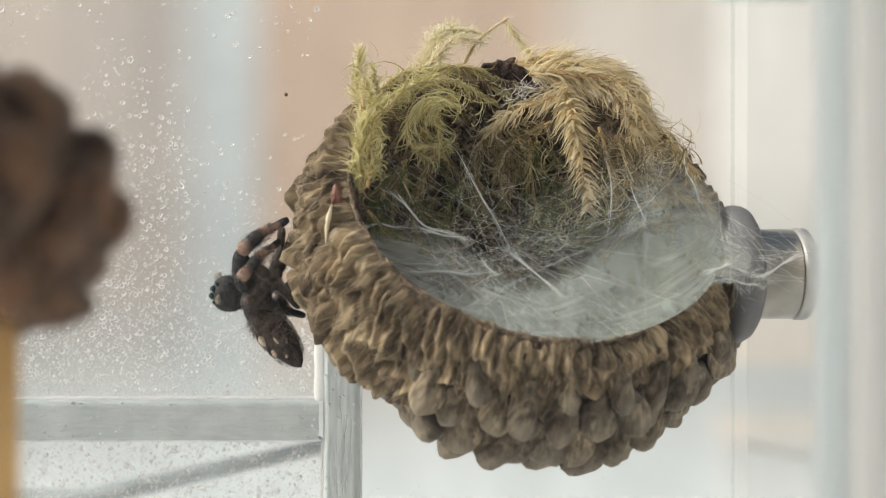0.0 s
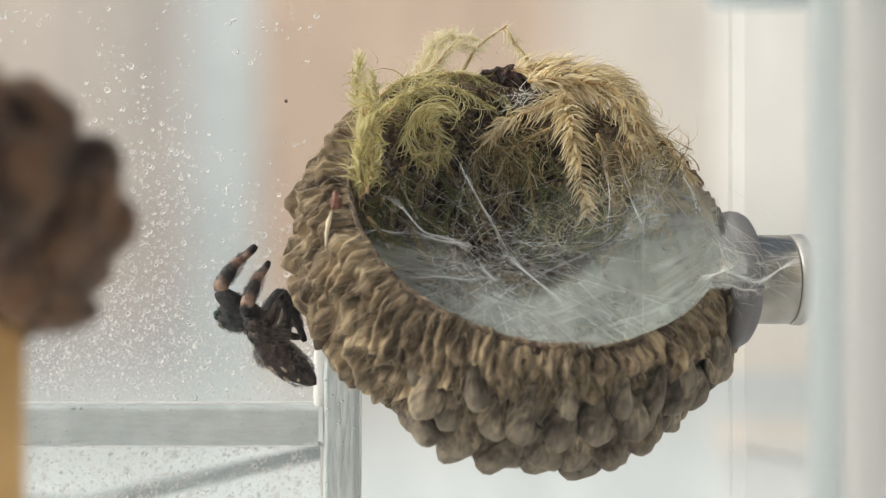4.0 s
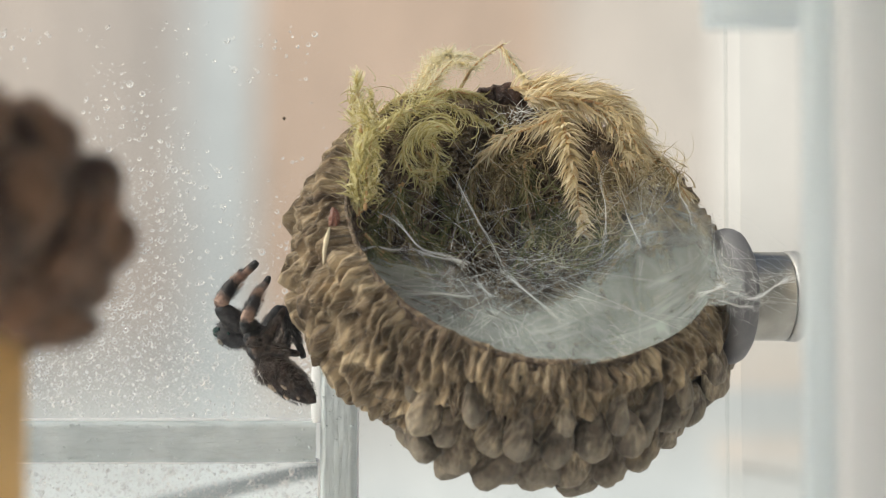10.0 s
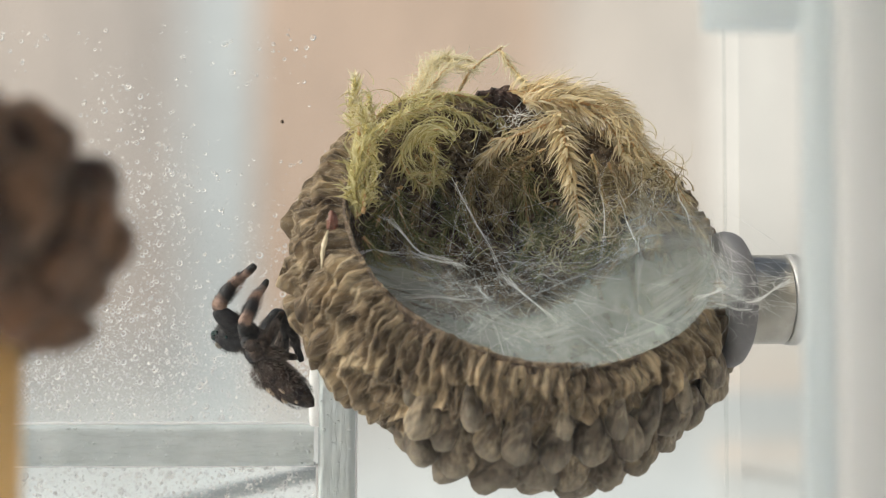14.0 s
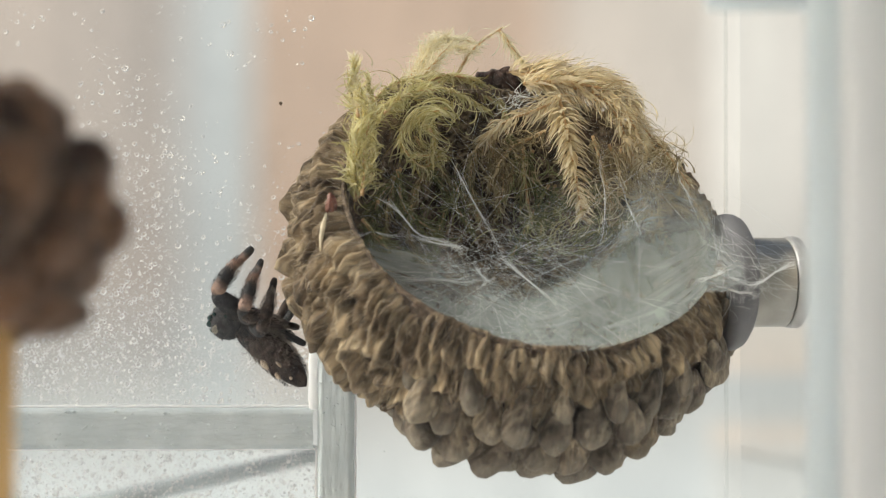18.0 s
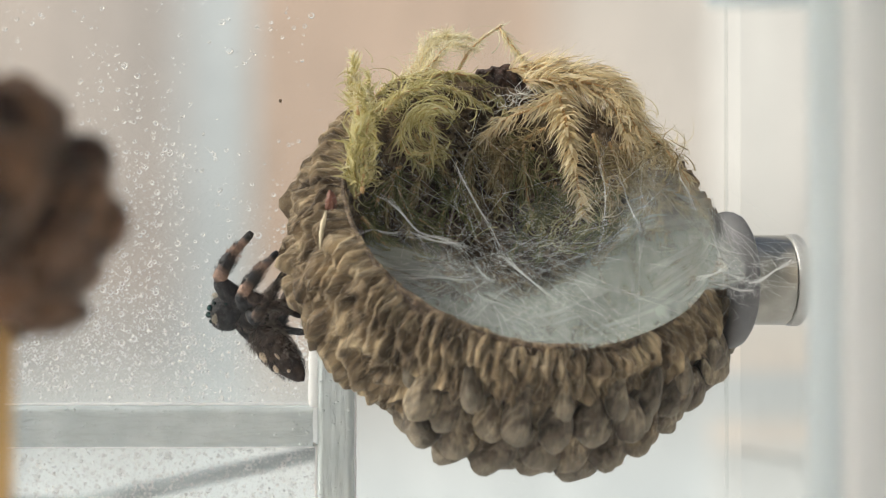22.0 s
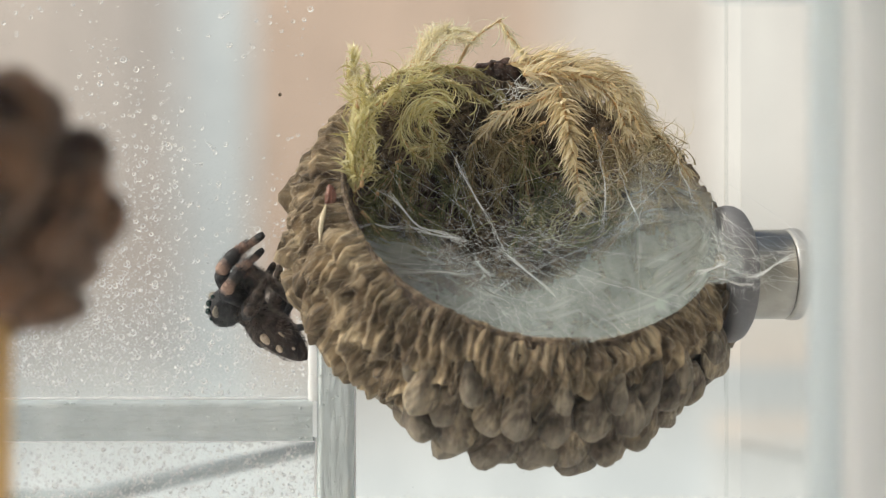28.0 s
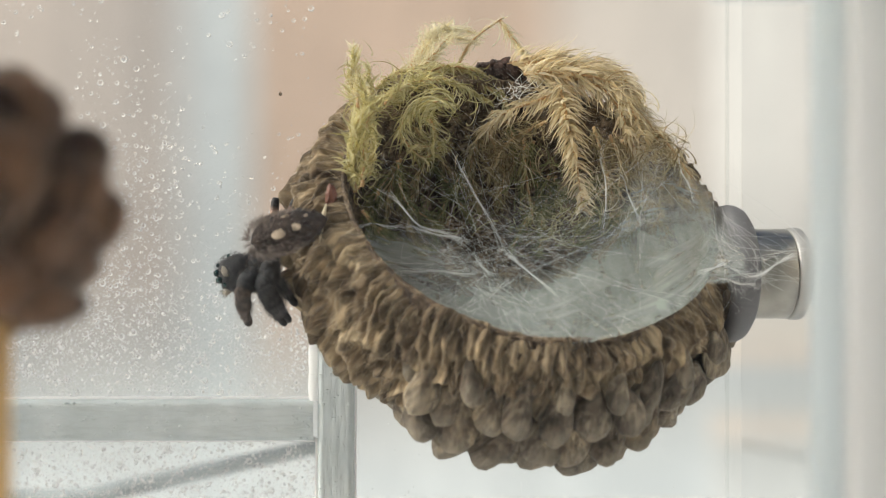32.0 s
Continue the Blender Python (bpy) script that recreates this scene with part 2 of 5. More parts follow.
MAT_MOSS_BROWN = leafy("moss_brown", (0.38, 0.31, 0.18), (0.55, 0.47, 0.3), (0.2, 0.155, 0.085), 0.35, 0.2)
MAT_STEM = plain("moss_stem_brown", (0.42, 0.27, 0.13), 0.6)
MAT_SILK = silky("silk_sheet", 0.4, 0.54, 120, (1, 1, 0.6), (0.55, 0.61, 0.575), True, (26, 2.5, 1))
MAT_SILK_THIN = silky("silk_haze", 0.25, 0.48, 150, (1, 1, 1), (0.66, 0.71, 0.685), True, (3, 14, 1))
MAT_SILK_VEIL = silky("silk_veil", 0.03, 0.15, 150, (1, 1, 1), (0.62, 0.68, 0.66), True, (3, 14, 1))
MAT_THREAD = silky("silk_thread", 0.75, 0.97, colour=(0.95, 0.96, 0.95))
MAT_PAINT = painted_wood("grey_white_paint", (0.09, 1, 1))
MAT_PAINT_UP = painted_wood("grey_white_paint_upright", (1, 1, 0.09))
MAT_BEAD = milky("white_sealant", (0.98, 0.98, 0.98), 0.5)
# thin white film that paints veiling glare over the view
MAT_HAZE_FILM = silky("haze_film", 0.005, 0.014, 40)
MAT_PANE = sheet_clear("clear_acrylic")
MAT_DROP = beaded("dew")
# mostly opaque white: the droplets' highlights put into the colour
MAT_GLINT = beaded("droplet_glint", 0.66)
MAT_CHROME = plain("worn_nickel", (0.36, 0.35, 0.32), 0.34, 1.0, 400, 0.12, 0.15)
MAT_RING = plain("pale_worn_nickel", (0.46, 0.455, 0.44), 0.5, 0.5, 500, 0.12, 0.15)
MAT_DISC = plain("grey_coated_magnet", (0.15, 0.149, 0.158), 0.6, 0.0, 300, 0.15, 0.1)
MAT_STICK = plain("tan_wood_dowel", (0.78, 0.5, 0.19), 0.6, 0, 200, 0.2)
MAT_FRAME = milky("milky_acrylic_edge", (0.77, 0.815, 0.835), 0.85, 0.7, (0.8, 0.84, 0.855))
MAT_PANEL = milky("hazy_acrylic_panel", (0.745, 0.75, 0.75), 0.8, 0.7, (0.78, 0.785, 0.785))
MAT_WALL = plain("room_plaster", (0.72, 0.68, 0.63), 0.9, 0, 8, 0.06, 0.1, 60)
MAT_SILL = plain("windowsill_paint", (0.76, 0.765, 0.765), 0.6, 0, 12, 0.1)


# ---- mesh tools; lengths in millimetres ----
MM = 0.001
BASE = {}


class Geo:
    """Vertices and faces of one mesh, in millimetres."""

    def __init__(self):
        self.v, self.f = [], []

    def grid(self, rows, closed=False):
        k, n = len(self.v), len(rows[0])
        for r in rows:
            self.v.extend(tuple(p) for p in r)
        for i in range(len(rows) - 1):
            for j in range(n if closed else n - 1):
                a, b = k + i * n + j, k + i * n + (j + 1) % n
                self.f.append((a, b, b + n, a + n))
        return self

    def tube(self, path, radii, sides=6, caps=True):
        path = [Vector(p) for p in path]
        if isinstance(radii, (int, float)):
            radii = [radii] * len(path)
        side = None
        rows = []
        for i, p in enumerate(path):
            d = (path[min(i + 1, len(path) - 1)] - path[max(i - 1, 0)]).normalized()
            if side is None:
                side = d.orthogonal().normalized()
            side = (side - d * side.dot(d)).normalized()
            up = d.cross(side)
            rows.append([p + radii[i] * (math.cos(a) * side + math.sin(a) * up) for a in (2 * math.pi * k / sides for k in range(sides))])
        k = len(self.v)
        self.grid(rows, True)
        if caps:
            self.f.append(tuple(range(k + sides - 1, k - 1, -1)))
            self.f.append(tuple(range(len(self.v) - sides, len(self.v))))
        return self

    def blade(self, path, width, face):
        """A folded leaf along path, widest in its first half, pointed."""
        path = [Vector(p) for p in path]
        rows, n = [], len(path)
        for i, p in enumerate(path):
            d = (path[min(i + 1, n - 1)] - path[max(i - 1, 0)]).normalized()
            s = d.cross(face)
            s = s.normalized() if s.length > 1e-6 else d.orthogonal().normalized()
            u = i / (n - 1)
            w = width * (0.55 + 0.9 * u) * (1 - u) ** 1.15 + 0.008
            rows.append([p - s * w, p + s.cross(d) * w * 0.5, p + s * w])
        return self.grid(rows)

    def ball(self, centre, radii, turn=None, n=20, m=12, wobble=0.0, freq=1.0):
        turn = turn or Matrix.Identity(3)
        rows = []
        for i in range(m + 1):
            th = math.pi * i / m
            row = []
            for j in range(n):
                ph = 2 * math.pi * j / n
                q = Vector((math.cos(th), math.sin(th) * math.cos(ph), math.sin(th) * math.sin(ph)))
                k = 1 + wobble * noise.noise(q * freq + Vector(centre))
                row.append(Vector(centre) + turn @ Vector([a * b * k for a, b in zip(q, radii)]))
            rows.append(row)
        return self.grid(rows, True)

    def box(self, lo, hi, bevel=0.0):
        bm = bmesh.new()
        bmesh.ops.create_cube(bm, size=1)
        for v in bm.verts:
            v.co = Vector([(a + b) / 2 + c * (b - a) for a, b, c in zip(lo, hi, v.co)])
        if bevel:
            bmesh.ops.bevel(bm, geom=bm.edges[:], offset=bevel, segments=2, affect="EDGES", profile=0.5)
        k = len(self.v)
        self.v += [tuple(v.co) for v in bm.verts]
        bm.verts.index_update()
        self.f += [tuple(k + v.index for v in f.verts) for f in bm.faces]
        bm.free()
        return self

    def lathe(self, profile, centre, axis, n=48):
        """Turned about axis through centre; profile of (radius, height)."""
        axis = Vector(axis).normalized()
        s = axis.orthogonal().normalized()
        u = axis.cross(s)
        c = Vector(centre)
        rows = [[c + axis * h + r * (math.cos(a) * s + math.sin(a) * u) for a in (2 * math.pi * j / n for j in range(n))] for r, h in profile]
        return self.grid(rows, True)

    def mesh(self, name, smooth=True, base=Vector()):
        me = bpy.data.meshes.new(name)
        me.from_pydata([((x - base.x) * MM, (y - base.y) * MM, (z - base.z) * MM) for x, y, z in self.v], [], self.f)
        me.update()
        if smooth:
            me.shade_smooth()
        return me


def thing(name, base, label, category, group="", kind=""):
    ob = new(name)
    ob.empty_display_size = 0.002
    ob.location = Vector(base) * MM
    BASE[ob.name] = Vector(base)
    return tagged(ob, label, category, group, kind)


def part(name, geo, material, parent, label="", smooth=True):
    base = BASE[parent.name]
    ob = new(name, geo.mesh(name, smooth, base))
    ob.data.materials.append(material)
    ob.parent = parent
    BASE[ob.name] = base
    return tagged(ob, label)


def single(name, geo, material, label, category, base, kind="", group="", smooth=True):
    ob = new(name, geo.mesh(name, smooth, Vector(base)))
    ob.data.materials.append(material)
    ob.location = Vector(base) * MM
    BASE[ob.name] = Vector(base)
    return tagged(ob, label, category, group, kind)


def smooth_path(points, n):
    """Catmull-Rom through points, n steps between each two."""
    p = [Vector(q) for q in points]
    p = [2 * p[0] - p[1]] + p + [2 * p[-1] - p[-2]]
    out = []
    for i in range(1, len(p) - 2):
        for k in range(n):
            u = k / n
            a, b, c, d = p[i - 1:i + 3]
            out.append(0.5 * (2 * b + (c - a) * u + (2 * a - 5 * b + 4 * c - d) * u * u + (3 * b - a - 3 * c + d) * u ** 3))
    return out + [p[-2]]


# ---- setting: sill, room, panes, distance ----
sill = single("ground", Geo().box((-1500, -1600, -40), (1500, 420, 0), 4), MAT_SILL, "white painted windowsill shelf under the enclosure", "sill", (0, 0, 0), "structure")
single("wall_room", Geo().box((-1500, -1700, -40), (1500, -1600, 1800)), MAT_WALL, "plain plaster wall of the room", "wall", (0, -1600, 0), "structure")

# unseen wall, added to keep sky light off the cap's right side
single("wall_side", Geo().box((1500, -1700, -40), (1600, 420, 1800)), MAT_WALL, "unseen plain plaster side wall added to block sky light", "wall", (1500, -600, 0), "structure")

CORNER = 34.7
back_pane = single("window_1", Geo().box((-150, 27, 0), (CORNER, 29, 250), 0.2), MAT_PANE, "clear acrylic back pane beaded with droplets", "pane", (0, 27, 0), "structure", smooth=False)
side_pane = single("window_2", Geo().box((CORNER, -40, 0), (CORNER + 2, 29, 250), 0.2), MAT_PANE, "clear acrylic side pane holding a magnet", "pane", (CORNER, 0, 0), "structure", smooth=False)
for o in (back_pane, side_pane):
    o.visible_shadow = False


def distance_material():
    """Glowing distance: daylight painted as emission in pale facade tones, brighter towards the ground."""
    m = bpy.data.materials.new("glowing_distance")
    m.use_nodes = True
    t = m.node_tree
    t.nodes.remove(t.nodes["Principled BSDF"])
    tc = t.nodes.new("ShaderNodeTexCoord")
    sp = t.nodes.new("ShaderNodeSeparateXYZ")
    t.links.new(tc.outputs["Generated"], sp.inputs[0])
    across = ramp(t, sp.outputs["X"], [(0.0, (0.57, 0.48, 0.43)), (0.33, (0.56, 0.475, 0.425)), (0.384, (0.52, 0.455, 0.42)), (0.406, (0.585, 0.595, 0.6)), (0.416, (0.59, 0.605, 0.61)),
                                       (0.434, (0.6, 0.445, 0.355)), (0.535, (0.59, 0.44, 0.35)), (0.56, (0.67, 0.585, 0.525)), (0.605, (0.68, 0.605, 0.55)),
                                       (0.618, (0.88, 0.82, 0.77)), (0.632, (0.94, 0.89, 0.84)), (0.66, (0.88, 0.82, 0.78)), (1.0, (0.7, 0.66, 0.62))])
    # light and dark bands by height are painted into the glow
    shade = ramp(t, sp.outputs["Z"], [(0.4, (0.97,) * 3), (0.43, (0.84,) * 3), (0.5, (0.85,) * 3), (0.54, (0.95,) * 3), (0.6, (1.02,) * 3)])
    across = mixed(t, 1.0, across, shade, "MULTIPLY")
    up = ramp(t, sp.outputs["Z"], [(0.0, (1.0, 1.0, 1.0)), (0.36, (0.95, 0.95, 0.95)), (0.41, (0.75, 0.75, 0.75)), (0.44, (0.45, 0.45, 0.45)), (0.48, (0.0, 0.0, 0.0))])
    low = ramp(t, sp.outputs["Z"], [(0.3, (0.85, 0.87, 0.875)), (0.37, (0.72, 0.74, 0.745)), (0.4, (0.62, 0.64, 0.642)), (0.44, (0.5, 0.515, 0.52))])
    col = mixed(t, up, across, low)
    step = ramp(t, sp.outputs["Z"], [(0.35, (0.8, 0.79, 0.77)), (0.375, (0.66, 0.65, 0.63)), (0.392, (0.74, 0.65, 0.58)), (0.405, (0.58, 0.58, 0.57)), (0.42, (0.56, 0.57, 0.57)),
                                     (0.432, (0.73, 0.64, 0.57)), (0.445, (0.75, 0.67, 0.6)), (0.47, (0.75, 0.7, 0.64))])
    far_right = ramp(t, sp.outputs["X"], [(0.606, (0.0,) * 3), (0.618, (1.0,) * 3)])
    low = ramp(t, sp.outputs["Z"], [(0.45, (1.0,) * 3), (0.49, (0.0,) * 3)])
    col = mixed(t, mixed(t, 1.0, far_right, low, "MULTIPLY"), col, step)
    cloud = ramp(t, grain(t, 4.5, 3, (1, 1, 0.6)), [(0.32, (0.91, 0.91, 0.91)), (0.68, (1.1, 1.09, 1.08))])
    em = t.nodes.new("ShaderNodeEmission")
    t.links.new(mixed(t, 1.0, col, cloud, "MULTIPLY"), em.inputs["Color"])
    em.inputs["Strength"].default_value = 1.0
    t.links.new(em.outputs[0], t.nodes["Material Output"].inputs["Surface"])
    return m


single("backdrop", Geo().box((-2400, 2000, -1600), (2400, 2010, 1900)), distance_material(), "pale peach facade beyond the window, glowing with painted daylight", "backdrop", (0, 2000, -1600), "structure")

# a slanting rail beyond the panes
MAT_RAIL = plain("weathered_grey_rail", (0.4, 0.44, 0.455), 0.7, 0, 40, 0.2)
rail = Geo().tube([(-300, 300, 0), (-300, 300, 18), (-295, 300, 24), (-132.2, 300.0, 27.1), (-40.1, 300.0, 47.2)], [4.0, 4.0, 4.0, 3.6, 2.8], 12)
single("hand_rail", rail, MAT_RAIL, "weathered grey rail slanting behind the back pane", "rail", (-300, 300, 0))

# near frame of the enclosure's front
front = thing("enclosure_front_frame", (16, -58, 0), "milky pale blue acrylic front frame of the enclosure", "frame")
part("post", Geo().box((14.55, -58.6, 0), (15.8, -57.8, 250), 0.3), MAT_FRAME, front)
part("panel", Geo().box((15.8, -59.6, 0), (60, -57.4, 250), 0.1), MAT_PANEL, front, "hazy neutral acrylic front panel")
part("top_rail", Geo().box((11.3, -57, 130.4), (60, -55, 150), 0.2), MAT_FRAME, front)
# added pane; its pale film lifts the dark tones like lens haze
window_3 = single("window_3", Geo().box((-150, -80.4, 0), (60, -80, 250)), MAT_HAZE_FILM, "added clear front pane with a faint white film for veiling haze", "pane", (0, -80, 0), "structure", smooth=False)
window_3.visible_shadow = False

# ---- grey-white painted bars on the back pane ----
bars = thing("muntin_frame", (-11.6, 26.0, 91.3), "grey-white painted bars with thick brush marks on the pane", "muntin")


def painted_bar(x0, x1, z0, z1, along):
    """A hand-painted bar with runs and blobs in the paint."""
    g = Geo()
    n, m = (240, 18)
    rows = []
    for i in range(n + 1):
        u = i / n
        row = []
        for j in range(m + 1):
            w = j / m
            x, z = (x0 + (x1 - x0) * u, z0 + (z1 - z0) * w) if along == "x" else (x0 + (x1 - x0) * w, z1 + (z0 - z1) * u)
            q = Vector((x, 0, z))
            stroke = Vector((x * 0.25, 3, z * 2.4)) if along == "x" else Vector((x * 2.4, 3, z * 0.25))
            edge = min(w, 1 - w)
            y = 24.6 + 0.08 * noise.noise(stroke) + 0.03 * noise.noise(stroke * 3)
            y -= 0.22 * max(0, noise.noise(q * 1.5) - 0.35)
            y += 0.5 * max(0, 0.09 - edge) / 0.09
            row.append((x + 0.05 * noise.noise(q), y, z + 0.05 * noise.noise(q * 0.9 + Vector((5, 0, 0)))))
        rows.append([(row[0][0], 26.95, row[0][2])] + row + [(row[-1][0], 26.95, row[-1][2])])
    g.grid(rows)
    rng = random.Random(int(abs(x0)))
    for _ in range(260):
        x, z, r = rng.uniform(x0 + 0.3, x1 - 0.3), rng.uniform(z0 + 0.3, z1 - 0.3), rng.uniform(0.05, 0.2)
        g.ball((x, 24.62, z), (r * 1.3, r * 0.6, r), n=10, m=6, wobble=0.3, freq=2)
    return g


HX0, HX1, HZ0, HZ1 = -79.7, -14.45, 97.6, 102.4
VX0, VX1, VZ1 = -14.0, -9.8, 128.1
part("horizontal_bar", painted_bar(HX0, HX1, HZ0, HZ1, "x"), MAT_PAINT, bars)
part("vertical_bar", painted_bar(VX0, VX1, 0, VZ1, "z"), MAT_PAINT_UP, bars)
rnd = random.Random(3)


def bead(points, r):
    path = smooth_path(points, 14)
    return Geo().tube(path, [r * (1 + 0.3 * noise.noise(p * 0.6)) for p in path], 8)


part("sealant_bead", bead([(VX0 - 0.45, 25.4, VZ1 - 2), (VX0 - 0.5, 25.4, HZ1 + 3.5), (VX0 - 0.4, 25.4, HZ1 - 0.2)], 0.6), MAT_BEAD, bars, "white sealant bead beside the bar")
part("sealant_bead", bead([(VX0 - 0.15, 26.6, HZ0), (VX0 - 0.2, 26.6, 90), (VX0 - 0.1, 26.6, 60)], 0.3), MAT_BEAD, bars, "white sealant bead beside the bar")
part("sealant_bead", bead([(HX0, 26.7, HZ0 - 0.1), (-30, 26.7, HZ0 - 0.15), (HX1, 26.7, HZ0 - 0.1)], 0.28), MAT_BEAD, bars, "white sealant bead under the bar")
part("sealant_bead", bead([(HX0, 25.6, HZ1 + 0.05), (-30, 25.6, HZ1 + 0.08), (HX1, 25.6, HZ1 + 0.05)], 0.24), MAT_BEAD, bars, "white sealant bead along the bar")
part("sealant_bead", bead([(VX1 + 0.05, 26.8, 125), (VX1 + 0.05, 26.8, 100), (VX1 + 0.05, 26.8, 60)], 0.18), MAT_BEAD, bars, "white sealant bead beside the bar")

# ---- droplets on the back pane ----
def droplet(g, x, z, r, n=8):
    """A domed bead of water on the pane's inner face."""
    rows = []
    for i in range(5):
        a = math.pi / 2 * i / 4
        rows.append([(x + r * math.cos(a) * math.cos(b), 26.99 - 0.5 * r * math.sin(a), z + r * 1.06 * math.cos(a) * math.sin(b)) for b in (2 * math.pi * k / n for k in range(n))])
    g.grid(rows, True)


def meniscus(g, x, z, r, n=10):
    """The raised edge of a droplet, its glint painted white, thicker on its lower side."""
    rows = []
    for k in range(n):
        b = 2 * math.pi * k / n
        w = r * (0.2 + 0.15 * math.sin(b + 2.4))
        rows.append([(x + (r + w * math.cos(c)) * math.cos(b), 26.95 - r * 0.1 - 0.35 * w * math.sin(c), z + (r + w * math.cos(c)) * math.sin(b)) for c in (0.0, 1.57, 3.14, 4.71)])
    rows.append(rows[0])
    g.grid(rows, True)


drops, edges = Geo(), Geo()
big_spots = []
for i in range(26000):
    x, z = rnd.uniform(-56, -13.5), rnd.uniform(84, 150)
    low = max(0, min(1, (138 - z) / 30))
    dense = 0.08 + 0.52 * low + 0.22 * noise.noise(Vector((x * 0.12, 4, z * 0.12)))
    if x > -30:
        dense *= 0.35 if z > 112 else 0.85
    if z < HZ0:
        dense *= 1.2
    if rnd.random() > dense or (HZ0 < z < HZ1):
        continue
    r = rnd.choice((0.05, 0.06, 0.07, 0.08, 0.09, 0.1, 0.14, 0.19))
    if rnd.random() < 0.03:
        big_spots.append((x, z, rnd.uniform(0.17, 0.37)))
        continue
    r *= rnd.uniform(0.9, 1.3)
    if r > 0.085 and rnd.random() < max(0.3, (z - 104) / 12):
        droplet(drops, x, z, r)
        meniscus(edges, x, z, r, 8)
    else:
        droplet(edges, x, z, r, 6)
for i in range(260):
    droplet(edges, rnd.uniform(-9, 32), rnd.uniform(86, 102), rnd.uniform(0.03, 0.09), 6)
for i in range(12000):
    x, z = rnd.uniform(-52, -13.5), rnd.uniform(86, 126)
    if HZ0 < z < HZ1:
        continue
    if z < HZ0 and rnd.random() < 0.7 or z > HZ1 and rnd.random() < 0.95 * max(0, (126 - z) / (126 - HZ1)) ** 1.2 + 0.3 * noise.noise(Vector((x * 0.2, 9, z * 0.2))):
        r, q0 = rnd.uniform(0.03, 0.075), len(edges.v)
        edges.v += [(x, 26.97 - 0.5 * r, z)] + [(x + r * math.cos(b), 26.99, z + 1.2 * r * math.sin(b)) for b in (0, 1.26, 2.51, 3.77, 5.03)]
        edges.f += [(q0, q0 + 1 + k, q0 + 1 + (k + 1) % 5) for k in range(5)]
dew = single("condensation", drops, MAT_DROP, "fine water droplets beaded over the back pane", "droplets", (-35, 27, 110), "stuff")
tagged(part("droplet_edges", edges, MAT_GLINT, dew, "white painted glints of the droplets"), kind="stuff")
for x, z, r in big_spots:
    g, e = Geo(), Geo()
    droplet(g, x, z, r, 12)
    meniscus(e, x, z, r, 14)
    drop = single("water_droplet", g, MAT_DROP, "round clear water droplet on the back pane", "droplet", (x, 27, z), group="droplets on the pane")
    part("edge", e, MAT_GLINT, drop, "white painted glint round the edge")
speck = Geo().ball((-18.6, 26.8, 138.3), (0.2, 0.12, 0.26), n=8, m=6, wobble=0.3)
single("dirt_speck", speck, MAT_CAP_IN, "tiny dark speck on the back pane", "speck", (-18.6, 26.8, 138.3))

# ---- acorn cap ----
CAP_C = Vector((8.4, 0.0, 124.8))
TURN = pose(0, 0, 0, 0, 6, 9).to_3x3()
CAP_N = TURN @ Vector((0, -0.72, 0.69)).normalized()
CAP_X = TURN @ Vector((1, 0, 0))
CAP_E = CAP_N.cross(CAP_X).normalized()      # up and back along the rim plane
PROFILE = [(17.7, 0.2), (18.7, -0.8), (19.7, -3.5), (20.0, -6.3), (19.7, -9.2), (18.3, -11.8), (16.1, -14.2), (13.2, -16.2), (9.4, -17.8), (5, -18.9), (0.01, -19.2)]
LINING = [(16.9, -0.2), (16.6, -3), (16.8, -7), (16.2, -10.5), (14.6, -12.6), (12, -14), (8, -15.2), (4, -15.9), (0.01, -16.2)]


def cap_point(r, h, a, scale=1.0, c=None, n=None, x=None, e=None):
    n, x, e, c = n or CAP_N, x or CAP_X, e or CAP_E, c or CAP_C
    return c + scale * (n * h + (0.045 * -h + r * math.cos(a)) * x + r * math.sin(a) * e)


def profile_at(s, profile=PROFILE):
    """Radius, height and slope at arc length s from the rim."""
    for (r0, h0), (r1, h1) in zip(profile, profile[1:]):
        d = math.hypot(r1 - r0, h1 - h0)
        if s <= d:
            return r0 + (r1 - r0) * s / d, h0 + (h1 - h0) * s / d, (r1 - r0) / d, (h1 - h0) / d
        s -= d
    return profile[-1][0], profile[-1][1], -1, 0


